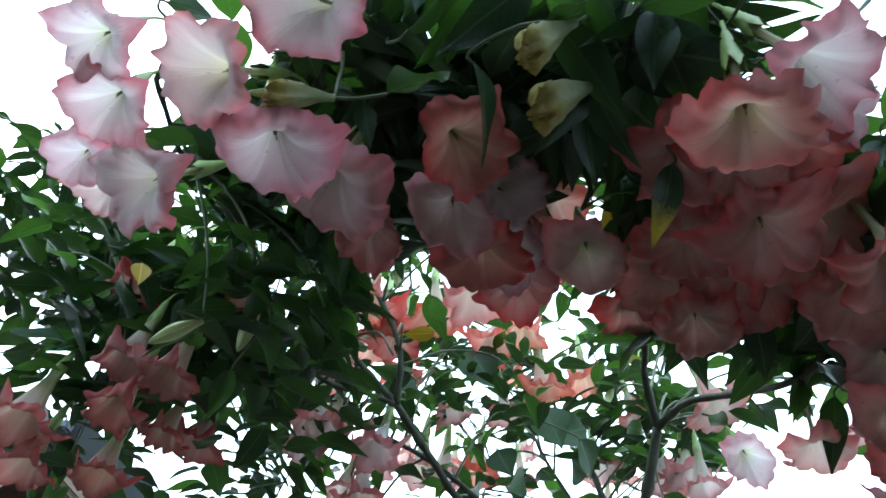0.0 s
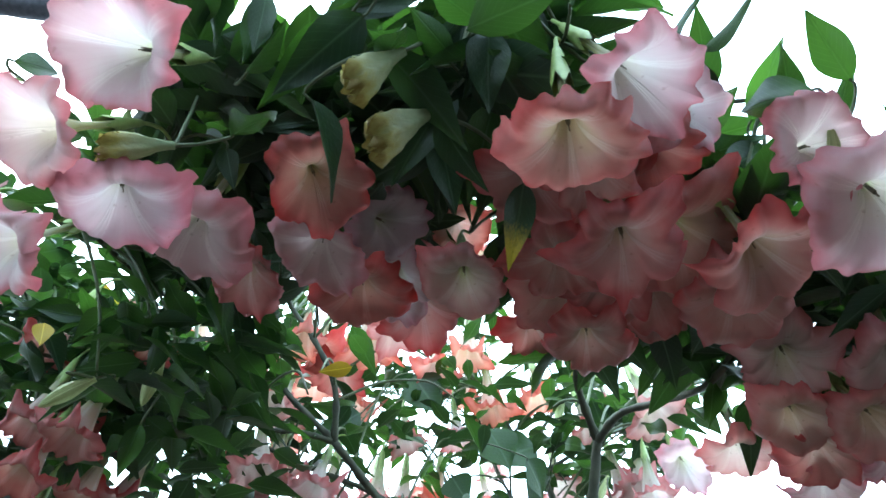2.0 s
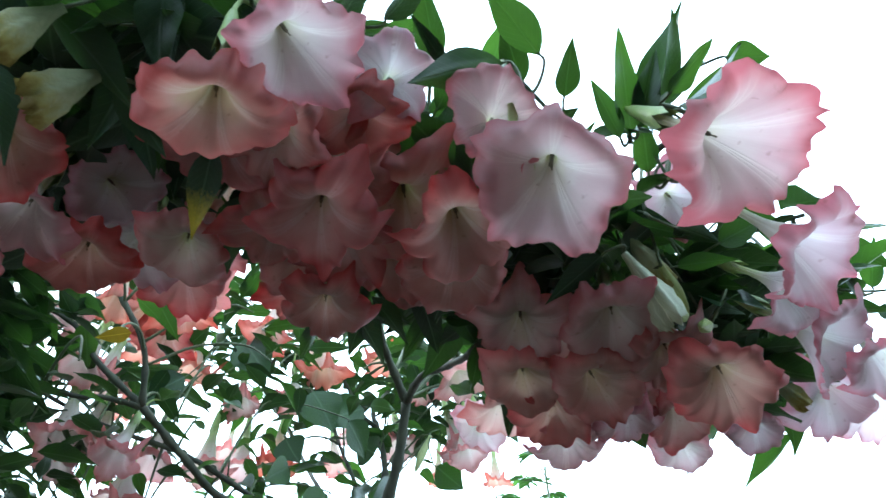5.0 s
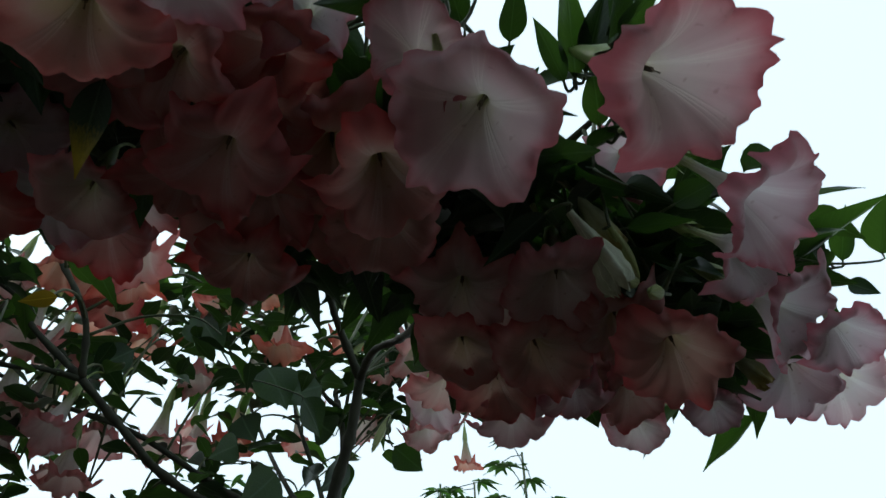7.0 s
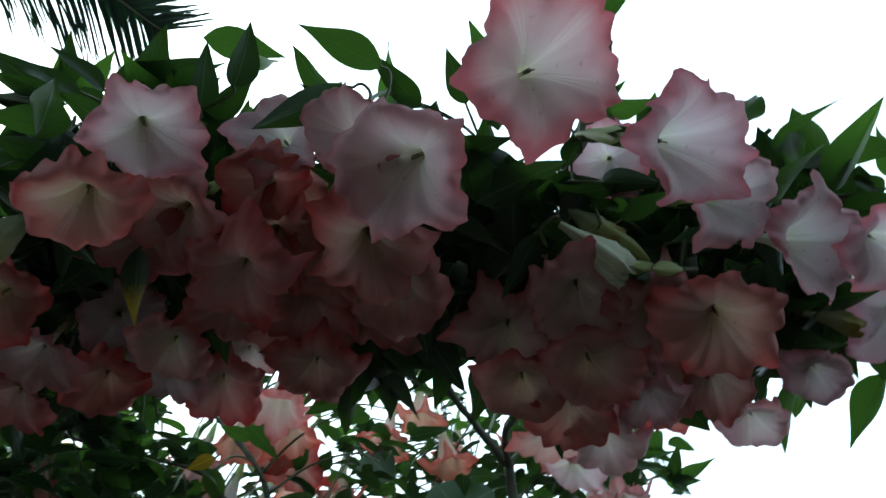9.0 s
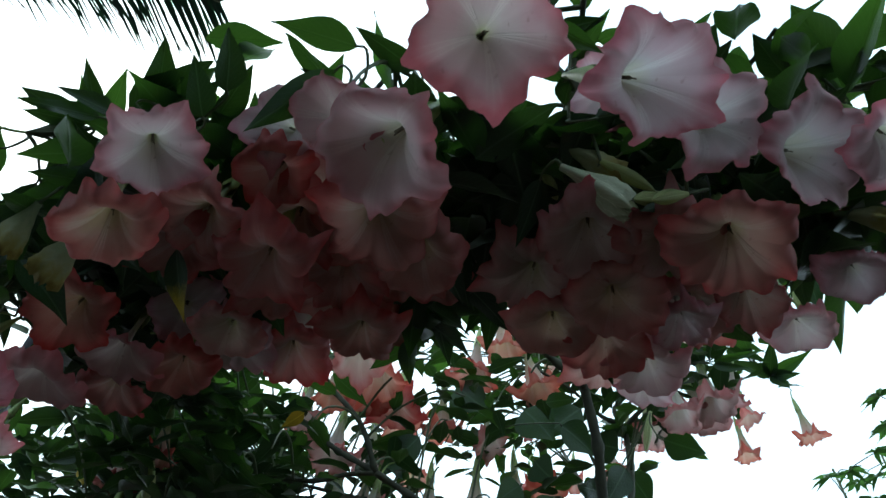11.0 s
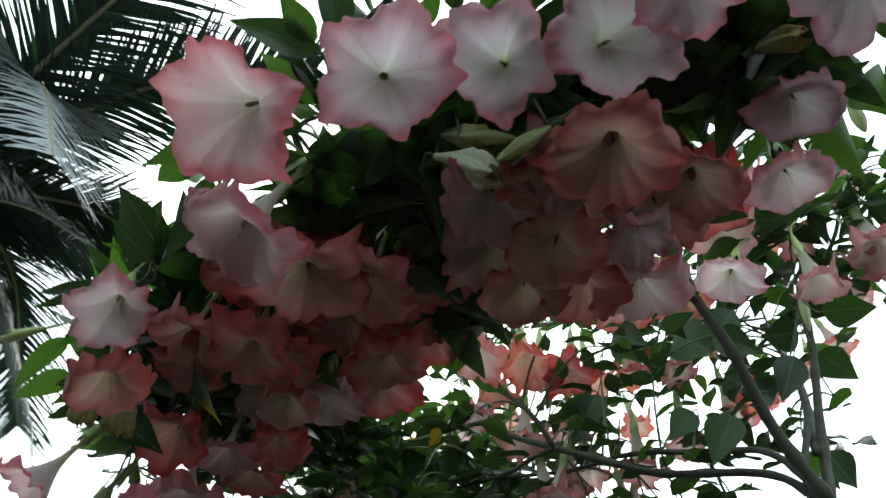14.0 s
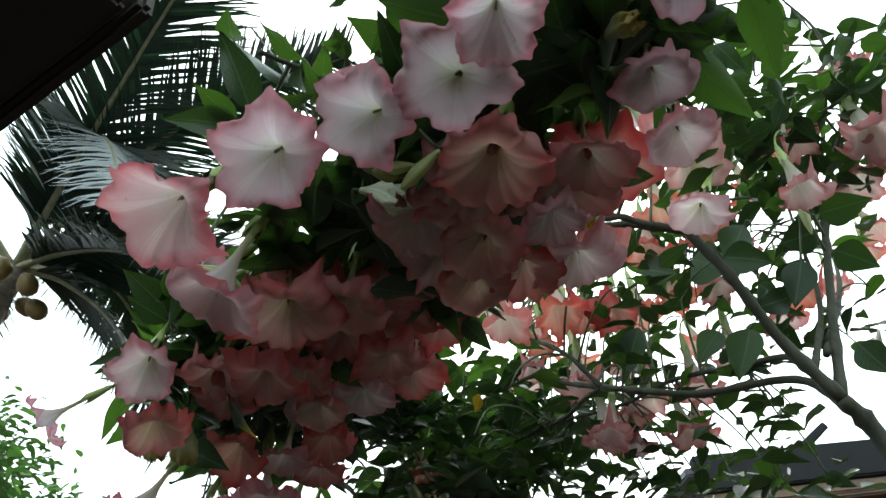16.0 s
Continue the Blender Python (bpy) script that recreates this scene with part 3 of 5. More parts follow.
def flower(x, y, z, lean_x, lean_y, size, shape, spin, tone="pink", leaves=4):
    """One bloom: the place of its throat, how far its mouth swings from hanging straight, its size."""
    down = Vector((lean_x, lean_y, -1)).normalized()
    if leaves == 9 or (y > 1.3 and tone in ("cream", "peach")):
        shape, size = 22 + shape % 6, size * 0.98
    elif shape in (2, 3, 6, 9, 10):
        shape = 17 + (2, 3, 6, 9, 10).index(shape)
    m = basis(Vector((math.cos(radians(spin)), math.sin(radians(spin)), 0)), -down, Vector((x, y, z)) + down * 0.025 * size) @ Matrix.Diagonal((size, size, size, 1))
    label = {"pink": "pale pink trumpet flower with a green throat", "coral": "coral-pink trumpet flower with a ruffled rim", "rose": "rose-pink trumpet flower with a pale throat",
             "peach": "peach-orange trumpet flower hanging mouth down", "cream": "creamy pink trumpet flower hanging mouth down"}[tone]
    ob = put("flower", COROLLAS[tone][shape], shrub, m, label)
    put("calyx", CALYX_MESH, ob, m)
    put("stamen", STAMEN_MESH, ob, m @ pose(0, 0, 0.036) @ Matrix.Diagonal((0.62, 0.62, 0.7, 1)))
    TUBES.append((m @ Vector((0, 0, -0.03)), m @ Vector((0, 0, 0.12)), 0.05 * size))
    FLOWER_TOPS.append((m @ Vector((0.03, 0.01, 0.25)), leaves))


def bud(base, tip, width, kind):
    b, t = Vector(base), Vector(tip)
    facing = Vector((0, 0, 1)) if abs((t - b).normalized().z) < 0.95 else Vector((1, 0, 0))
    m = leaf_pose(b, t, width * 1.6, facing) @ Matrix.Diagonal((1, 1, width * 1.6 / max(1e-3, (t - b).length * 0.9), 1))
    put("bud" if kind == "bud" else "spent_flower", BUDS[kind][FLOWER_SEED.randrange(3)], shrub, m,
        {"bud": "pale green closed flower bud", "wilted": "limp yellowing spent flower", "spent": "limp pale green spent flower"}[kind])
    FLOWER_TOPS.append((b, 2))


OLD_MESH = mesh_of("old_leaf", *LEAF_SHAPES[2][:2], OLD_LEAF, LEAF_SHAPES[2][2])


def old_leaf(base, tip, width, facing):
    put("old_leaf", OLD_MESH, shrub, leaf_pose(base, tip, width, facing), "yellowed old leaf")


LEAF_SEED = random.Random(21)
SINGLE = [0]
FOLIAGE = Heap()
LEAF_BASES = []


def leaf(base, tip, width, facing):
    f = Vector(facing) + Vector((LEAF_SEED.uniform(-.4, .4), LEAF_SEED.uniform(-.4, .4), LEAF_SEED.uniform(-.4, .4)))
    m = leaf_pose(base, tip, width, f)
    LEAF_BASES.append((Vector(base), (Vector(tip) - Vector(base)).normalized()))
    if SINGLE[0] < 300:
        SINGLE[0] += 1
        put("leaf", LEAF_SEED.choice(LEAF_MESHES), shrub, m)
    else:
        vs, fs, uv = LEAF_SEED.choice(LEAF_SHAPES)
        FOLIAGE.add([m @ v for v in vs], fs, uv)


# gaps between the leaves through which the sky and the forks show
GAPS = [(Vector(a), Vector(b), r) for a, b, r in (
    ((0.13, 0.80, 2.43), (0.11, 1.30, 2.92), 0.06),
    ((-0.16, 0.96, 2.38), (-0.35, 1.52, 2.86), 0.07),
    ((-0.13, 1.02, 2.33), (-0.32, 1.61, 2.78), 0.07),
    ((-0.12, 1.08, 2.27), (-0.29, 1.71, 2.68), 0.07),
)]


def in_a_gap(c):
    for a, b, r in GAPS:
        t = max(0.0, min(1.0, (c - a).dot(b - a) / (b - a).length_squared))
        if (a.lerp(b, t) - c).length < r:
            return True
    return False


def loose_leaf(c, length, single):
    a = LEAF_SEED.uniform(0, 2 * math.pi)
    d = Vector((math.cos(a), math.sin(a), LEAF_SEED.uniform(-0.75, 0.35))).normalized()
    s = length * LEAF_SEED.uniform(0.65, 1.15)
    up = Vector((LEAF_SEED.uniform(-.6, .6), LEAF_SEED.uniform(-.6, .6), 1))
    if in_a_gap(c) or in_a_gap(c + d * s * 0.6):
        return
    if not single and 0.48 < c.x < 0.90 and 0.6 < c.y < 1.0 and c.z + d.z * s < 2.31:
        return
    if c.y < 1.4 and (in_a_flower(c) or in_a_flower(c + d * s * 0.5) or in_a_flower(c + d * s)):
        return
    if single:
        leaf(c, c + d * s, s * LEAF_SEED.uniform(0.32, 0.42), up)
    else:
        m = leaf_pose(c, c + d * s, s * LEAF_SEED.uniform(0.36, 0.5), up)
        vs, fs, uv = LEAF_SEED.choice(SMALL_SHAPES)
        FOLIAGE.add([m @ v for v in vs], fs, uv)


def in_a_flower(c):
    """Whether the point lies inside a bloom's mouth or tube."""
    for a, b, r in TUBES:
        if abs(c.x - a.x) < 0.2 and abs(c.y - a.y) < 0.2:
            t = max(0.0, min(1.0, (c - a).dot(b - a) / (b - a).length_squared))
            if (a.lerp(b, t) - c).length < r * (1 - 0.6 * t):
                return True
    return False


SPRAYS = []


def spray(x, y, z, radius, count, length):
    SPRAYS.append(Vector((x, y, z)))
    for _ in range(count):
        d = Vector((LEAF_SEED.gauss(0, 1), LEAF_SEED.gauss(0, 1), LEAF_SEED.gauss(0, 0.8)))
        d = d.normalized() * radius * LEAF_SEED.random() ** 0.5
        loose_leaf(Vector((x, y, z)) + d, length, False)


flower(-0.251, 0.398, 2.274, -0.10, -0.65, 0.95, 13, 17, leaves=1)
flower(-0.380, 0.495, 2.263, -0.37, -0.62, 0.80, 15, 57, leaves=1)
flower(-0.547, 0.713, 2.293, -0.35, -0.53, 0.96, 10, 6, leaves=1)
flower(-0.322, 0.573, 2.241, 0.30, 0.10, 0.92, 7, 31)
flower(-0.270, 0.672, 2.300, -0.19, -0.04, 1.06, 7, 11)
flower(-0.095, 0.605, 2.314, 0.40, -0.40, 0.84, 14, 52, "coral", leaves=1)
flower(-0.099, 0.713, 2.300, 0.05, -0.24, 0.86, 0, 28)
flower(-0.032, 0.767, 2.404, 0.80, -0.50, 0.80, 1, 37)
flower(-0.024, 0.895, 2.420, -0.01, -0.13, 0.88, 5, 42)
flower(0.008, 1.017, 2.460, 0.26, -0.12, 0.92, 5, 53, "coral")
flower(0.288, 0.432, 2.285, 0.50, -0.10, 0.82, 13, 20, leaves=1)
flower(0.225, 0.451, 2.197, 0.05, 0.08, 0.86, 1, 46, "coral", leaves=1)
# the peach tone on these two paints coral blooms as brightly lit
flower(0.065, 0.975, 2.635, 0.15, -0.19, 0.74, 7, 21, "peach", leaves=0)
flower(0.100, 1.380, 2.980, -0.03, -0.15, 0.82, 8, 0, "peach")
flower(0.337, 0.921, 2.495, -0.10, -0.06, 0.95, 0, 21, "coral")
flower(0.592, 0.578, 2.244, -0.20, -0.50, 1.04, 16, 22, leaves=1)
flower(0.522, 0.550, 2.300, 0.00, -0.95, 0.80, 0, 42, leaves=1)
flower(0.390, 0.570, 2.412, 0.30, -1.00, 0.78, 10, 33, leaves=1)
flower(0.238, 0.736, 2.300, -0.06, -0.28, 0.79, 2, 2, "coral")
flower(0.410, 0.749, 2.378, 0.11, -0.26, 1.12, 9, 50, "coral")
flower(0.413, 0.951, 2.417, 0.06, -0.16, 0.84, 4, 47, "coral")
flower(0.601, 0.956, 2.311, -0.10, -0.40, 0.90, 6, 14, "rose")
flower(0.729, 0.881, 2.270, -0.07, -0.16, 0.96, 11, 45, "rose")
flower(0.688, 1.099, 2.412, 0.01, -0.15, 0.86, 2, 53, "rose")
flower(0.696, 1.161, 2.220, -0.01, -0.12, 0.81, 3, 51)
flower(0.801, 1.127, 2.280, 0.05, -0.17, 0.90, 7, 59, "rose")
flower(0.824, 0.943, 2.250, 0.09, -0.24, 0.87, 2, 47, "rose")
flower(0.886, 1.120, 2.250, 0.03, -0.18, 0.82, 0, 59, "rose")
flower(0.905, 0.955, 2.215, 0.00, -0.40, 0.98, 8, 30, "rose")
flower(0.486, 0.793, 2.294, -0.07, -0.25, 0.96, 11, 63, "coral")
flower(0.765, 0.514, 2.231, 0.35, -0.50, 1.03, 12, 7, leaves=1)
flower(0.885, 0.645, 2.205, 0.60, -0.25, 0.92, 13, 28, leaves=1)
flower(0.935, 0.776, 2.244, 0.50, -0.60, 0.80, 15, 34, leaves=1)
flower(1.014, 0.877, 2.235, 0.60, -0.40, 0.92, 14, 50, leaves=1)
flower(1.120, 0.902, 2.220, 0.10, -0.27, 0.71, 12, 21, leaves=1)
flower(0.713, 0.989, 2.224, 0.10, -0.50, 0.88, 7, 19, "rose")
flower(0.785, 1.084, 2.220, -0.01, 0.01, 0.68, 10, 40)
flower(1.039, 1.166, 2.250, 0.04, -0.19, 0.68, 4, 44, leaves=1)
flower(0.934, 1.260, 2.260, 0.03, -0.25, 0.68, 4, 14, leaves=1)
flower(0.309, 0.653, 2.250, 0.03, -0.22, 0.89, 9, 53, "coral")
flower(0.289, 0.904, 2.300, 0.01, -0.20, 0.79, 2, 54, "coral")
flower(0.484, 0.685, 2.270, 0.20, -0.13, 1.02, 3, 66, "coral")
flower(0.209, 1.052, 2.450, 0.22, -0.19, 0.79, 3, 12, "coral")
flower(0.768, 1.372, 2.500, 0.10, 0.08, 0.84, 7, 69, "cream")
flower(0.540, 1.660, 2.706, 0.26, -0.19, 1.06, 7, 56, "cream")
flower(0.441, 2.168, 2.980, 0.25, -0.13, 0.85, 9, 3, "cream")
flower(0.551, 2.400, 3.225, 0.15, -0.10, 1.01, 6, 6, "cream")
flower(0.557, 2.300, 2.847, 0.24, -0.13, 1.08, 4, 13, "cream")
flower(0.361, 2.400, 2.902, 0.20, -0.27, 0.96, 8, 61, "cream")
flower(0.102, 2.700, 2.985, 0.20, -0.12, 0.85, 2, 9, "cream")
flower(-0.535, 1.500, 3.149, 0.21, -0.12, 1.09, 0, 35, "cream")
flower(-0.215, 1.600, 2.863, 0.13, -0.09, 1.07, 3, 61, "peach")
flower(-1.056, 1.800, 3.160, 0.13, -0.09, 1.12, 6, 50, "cream")
flower(-0.919, 2.000, 3.180, 0.07, -0.07, 1.12, 11, 15, "peach")
flower(-0.505, 1.800, 2.597, 0.18, -0.11, 1.12, 8, 50, "cream")
flower(-0.378, 2.000, 2.504, 0.15, -0.10, 0.93, 6, 3, "cream")
flower(-0.167, 2.200, 2.936, 0.18, -0.17, 0.85, 3, 26, "cream")
flower(0.006, 2.200, 2.959, 0.16, -0.10, 0.85, 8, 42, "cream")
flower(-0.643, 2.400, 3.045, 0.19, -0.11, 0.91, 1, 48, "peach")
flower(0.591, 1.500, 2.908, 0.23, -0.20, 0.85, 8, 37, "peach")
flower(0.595, 1.250, 2.329, -0.01, -0.10, 0.81, 3, 14, "cream")
flower(0.034, 2.358, 3.250, -0.09, 0.05, 1.05, 6, 35, "peach")
flower(0.292, 2.300, 3.205, 0.15, -0.07, 1.05, 7, 34, "peach")
flower(-0.354, 2.178, 3.071, -0.10, 0.04, 1.05, 1, 38, "peach")
flower(-0.043, 1.900, 3.013, -0.03, -0.20, 1.05, 8, 28, "peach")
flower(0.030, 1.042, 2.556, 0.03, -0.14, 0.82, 9, 1, "cream")
flower(-0.092, 1.350, 2.725, 0.07, -0.07, 1.01, 7, 14, "cream")
flower(-0.552, 2.000, 2.912, -0.04, -0.15, 1.09, 6, 53, "cream")
flower(-0.364, 2.100, 2.683, 0.03, -0.16, 1.09, 8, 27, "cream")
flower(-0.239, 2.200, 2.716, 0.03, -0.20, 1.08, 4, 65, "cream")
flower(0.578, 1.573, 2.484, 0.05, -0.70, 0.82, 0, 25)
flower(0.569, 1.900, 2.610, 0.03, -0.12, 0.85, 4, 25, "cream")
flower(-0.825, 1.234, 2.552, -0.18, -0.10, 0.92, 5, 6, "coral", leaves=9)
flower(-0.540, 1.150, 2.484, -0.07, 0.06, 0.71, 5, 39, "coral", leaves=9)
flower(-0.638, 1.186, 2.300, -0.06, -0.19, 0.86, 0, 40, "coral", leaves=9)
flower(-0.746, 1.251, 2.250, -0.01, -0.25, 0.87, 11, 53, "coral", leaves=9)
flower(-0.670, 1.500, 2.330, -0.02, -0.23, 0.85, 0, 60, "coral", leaves=9)
flower(-0.505, 1.600, 2.842, 0.04, -0.18, 0.85, 11, 53, "cream")
flower(-0.493, 2.100, 3.102, 0.03, -0.05, 1.09, 1, 59, "peach")
flower(-0.506, 2.000, 2.707, 0.03, -0.11, 0.88, 9, 18, "cream")
flower(-0.705, 1.400, 2.287, -0.09, -0.14, 0.73, 6, 24, "coral", leaves=9)
flower(-0.533, 1.900, 2.556, -0.03, -0.20, 0.87, 5, 18, "cream")
flower(0.525, 3.216, 3.190, 0.01, 0.04, 0.85, 5, 22, "peach")
flower(0.596, 3.118, 3.290, 0.05, 0.04, 0.80, 3, 12, "cream")
flower(0.788, 3.200, 3.182, 0.05, 0.04, 0.85, 6, 44, "peach")
flower(0.655, 2.400, 2.952, -0.30, -0.03, 0.85, 2, 7, "cream")
flower(0.121, 1.995, 2.952, 0.17, 0.01, 1.05, 6, 31, "peach")
flower(0.114, 3.000, 3.286, 0.10, -0.03, 0.91, 11, 50, "cream")
flower(-0.185, 3.000, 3.165, -0.01, -0.26, 0.85, 4, 6, "peach")
flower(-0.405, 3.000, 3.184, -0.00, -0.14, 0.85, 1, 36, "cream")
flower(-0.491, 1.900, 2.649, -0.08, -0.24, 0.93, 2, 29, "cream")
flower(-0.446, 2.100, 2.553, -0.09, -0.21, 0.85, 10, 23, "cream")
flower(-0.303, 1.700, 2.473, -0.08, -0.31, 0.85, 7, 14, "cream")
flower(-0.551, 0.479, 2.300, 0.01, -0.32, 0.68, 10, 17, leaves=1)
flower(-0.559, 0.566, 2.290, 0.10, -0.32, 0.73, 13, 10, leaves=1)
flower(-0.699, 0.731, 2.360, 0.05, -0.31, 0.68, 1, 24, leaves=1)
flower(-0.689, 0.817, 2.380, -0.00, -0.30, 0.68, 3, 16)
flower(-0.764, 1.400, 2.419, -0.05, -0.24, 0.95, 7, 67, "coral", leaves=9)
flower(-0.878, 1.200, 2.177, 0.06, -0.27, 0.91, 6, 9, "coral", leaves=9)
flower(-0.891, 1.300, 2.125, 0.06, -0.25, 0.80, 9, 48, "coral", leaves=9)
flower(-0.801, 1.400, 2.182, 0.06, -0.20, 0.86, 4, 63, "coral", leaves=9)
flower(-0.738, 1.192, 2.324, -0.04, -0.13, 0.83, 11, 10, "coral", leaves=9)
flower(-0.397, 1.600, 2.877, 0.06, -0.14, 0.89, 11, 38, "peach")
flower(0.315, 1.800, 3.284, 0.20, -0.04, 1.04, 1, 3)
flower(0.045, 1.950, 3.125, 0.02, -0.05, 1.05, 0, 55, "peach")
flower(-0.406, 1.800, 2.987, 0.00, -0.19, 1.12, 2, 67, "coral")
flower(-0.494, 1.750, 2.783, -0.00, -0.20, 1.05, 3, 0, "cream")
flower(-0.363, 1.900, 2.973, -0.05, -0.19, 1.12, 6, 4, "coral")
flower(-0.060, 2.400, 2.832, -0.01, -0.08, 1.05, 1, 61, "peach")
flower(-0.180, 2.400, 2.821, 0.02, -0.08, 1.05, 4, 17, "cream")
flower(0.609, 2.200, 2.816, -0.01, -0.11, 1.05, 1, 29, "cream")
flower(-0.020, 0.210, 2.365, -0.16, -1.70, 0.76, 8, 19, leaves=1)
flower(0.830, 0.790, 2.430, -0.12, -0.62, 0.79, 11, 22, leaves=1)
flower(0.318, 0.808, 2.356, 0.07, -0.20, 0.95, 8, 26, "coral")
flower(0.387, 0.872, 2.398, 0.07, -0.20, 0.97, 5, 35, "coral")
flower(0.320, 0.687, 2.367, 0.07, -0.20, 0.92, 9, 56, "coral")
flower(0.187, 0.583, 2.290, -0.01, -0.31, 0.79, 3, 11, "coral")
flower(0.350, 0.602, 2.378, -0.01, -0.31, 0.79, 1, 40, "coral")
flower(0.263, 0.561, 2.290, -0.01, -0.31, 0.79, 10, 69, "coral")
flower(0.250, 0.889, 2.400, -0.01, -0.30, 0.99, 5, 24, "coral")
flower(0.241, 0.957, 2.479, -0.01, -0.30, 1.07, 0, 55, "coral")
flower(0.818, 1.211, 2.350, -0.01, -0.30, 1.12, 11, 40, "rose")
flower(1.194, 1.160, 2.320, -0.01, -0.30, 1.03, 10, 49, leaves=1)
flower(1.311, 1.217, 2.350, -0.01, -0.30, 1.08, 10, 39, leaves=1)
flower(0.329, 0.730, 2.456, 0.22, -0.20, 1.06, 2, 47, "coral")
flower(-0.054, 0.809, 2.310, 0.15, -0.20, 0.85, 1, 50, "coral")
flower(-0.235, 0.802, 2.330, 0.15, -0.20, 0.80, 0, 51, "coral")
flower(0.605, 1.000, 2.235, 0.05, -0.35, 0.80, 4, 31, "rose")
flower(0.662, 1.072, 2.222, 0.05, -0.30, 0.80, 8, 12, "rose")
flower(0.102, 0.776, 2.300, 0.10, -0.30, 0.76, 4, 33, "rose", leaves=0)
bud((0.735, 0.790, 2.305), (0.814, 0.842, 2.223), 0.027, "spent")
bud((0.742, 0.790, 2.350), (0.812, 0.842, 2.290), 0.024, "wilted")
bud((0.875, 0.884, 2.245), (0.835, 0.824, 2.203), 0.016, "bud")
bud((0.790, 0.800, 2.290), (0.840, 0.862, 2.255), 0.015, "bud")
bud((0.042, 0.424, 2.310), (-0.027, 0.434, 2.257), 0.027, "wilted")
bud((0.075, 0.493, 2.290), (-0.007, 0.494, 2.243), 0.031, "wilted")
bud((-0.243, 0.521, 2.260), (-0.321, 0.497, 2.236), 0.023, "wilted")
bud((-0.323, 0.616, 2.400), (-0.408, 0.594, 2.368), 0.013, "bud")
bud((1.047, 1.095, 2.300), (1.120, 1.109, 2.264), 0.020, "wilted")
bud((0.850, 0.909, 2.280), (0.811, 0.832, 2.230), 0.017, "bud")
bud((0.837, 1.035, 2.400), (0.841, 1.061, 2.341), 0.021, "bud")
bud((0.686, 0.823, 2.380), (0.700, 0.859, 2.324), 0.017, "bud")
bud((1.070, 1.131, 2.360), (1.069, 1.129, 2.313), 0.022, "wilted")
bud((0.962, 1.586, 2.600), (0.955, 1.599, 2.526), 0.019, "bud")
bud((0.974, 1.163, 2.400), (0.952, 1.153, 2.333), 0.020, "bud")
bud((0.365, 2.100, 3.001), (0.330, 2.043, 2.897), 0.021, "bud")
bud((0.219, 1.400, 2.979), (0.225, 1.428, 2.870), 0.021, "bud")
bud((-0.527, 1.000, 2.258), (-0.603, 0.996, 2.202), 0.021, "bud")
bud((-0.485, 1.100, 2.387), (-0.506, 1.133, 2.294), 0.022, "bud")
bud((0.471, 2.000, 2.682), (0.422, 2.015, 2.573), 0.018, "bud")
bud((0.544, 0.526, 2.300), (0.572, 0.607, 2.240), 0.024, "bud")
bud((-0.374, 1.700, 3.112), (-0.339, 1.713, 3.007), 0.029, "bud")
bud((-0.567, 1.900, 3.065), (-0.526, 1.884, 2.983), 0.022, "bud")
leaf((-0.047, 0.439, 2.420), (-0.149, 0.500, 2.311), 0.056, (0.26, -0.47, -0.84))
leaf((-0.161, 0.424, 2.450), (-0.174, 0.469, 2.366), 0.046, (0.32, -0.43, -0.85))
leaf((0.028, 0.451, 2.500), (-0.087, 0.447, 2.449), 0.037, (0.18, -0.42, -0.89))
leaf((0.065, 0.448, 2.460), (-0.032, 0.473, 2.385), 0.031, (0.14, -0.45, -0.88))
leaf((0.101, 0.437, 2.420), (0.033, 0.484, 2.329), 0.029, (0.09, -0.48, -0.87))
leaf((0.101, 0.471, 2.440), (0.041, 0.509, 2.357), 0.025, (0.09, -0.49, -0.87))
leaf((0.131, 0.443, 2.400), (0.109, 0.489, 2.315), 0.028, (0.04, -0.49, -0.87))
leaf((0.143, 0.440, 2.380), (0.141, 0.491, 2.294), 0.046, (0.02, -0.50, -0.87))
leaf((0.143, 0.528, 2.360), (0.114, 0.601, 2.247), 0.052, (0.03, -0.59, -0.81))
leaf((0.090, 0.523, 2.400), (0.012, 0.594, 2.283), 0.060, (0.11, -0.56, -0.82))
leaf((0.147, 0.492, 2.480), (0.269, 0.501, 2.443), 0.046, (-0.05, -0.47, -0.88))
leaf((0.185, 0.478, 2.500), (0.282, 0.474, 2.472), 0.039, (-0.07, -0.44, -0.89))
leaf((-0.091, 0.604, 2.440), (-0.202, 0.588, 2.397), 0.043, (0.28, -0.54, -0.80))
leaf((-0.215, 0.558, 2.440), (-0.224, 0.501, 2.449), 0.029, (0.34, -0.47, -0.81))
leaf((-0.245, 0.625, 2.400), (-0.223, 0.649, 2.335), 0.033, (0.35, -0.57, -0.74))
leaf((-0.301, 0.850, 2.344), (-0.271, 0.897, 2.253), 0.047, (0.36, -0.70, -0.61))
leaf((-0.407, 1.200, 2.454), (-0.285, 1.293, 2.315), 0.064, (0.32, -0.78, -0.53))
leaf((-0.346, 1.300, 2.533), (-0.476, 1.267, 2.481), 0.055, (0.33, -0.75, -0.57))
leaf((-0.524, 1.100, 2.372), (-0.628, 1.073, 2.328), 0.047, (0.48, -0.70, -0.53))
leaf((-0.531, 1.200, 2.300), (-0.556, 1.238, 2.202), 0.043, (0.45, -0.77, -0.45))
leaf((-0.507, 1.300, 2.452), (-0.498, 1.355, 2.334), 0.067, (0.39, -0.77, -0.50))
leaf((-0.607, 1.000, 2.396), (-0.674, 0.955, 2.375), 0.035, (0.53, -0.64, -0.56))
leaf((0.251, 1.200, 2.840), (0.282, 1.260, 2.714), 0.053, (-0.06, -0.70, -0.71))
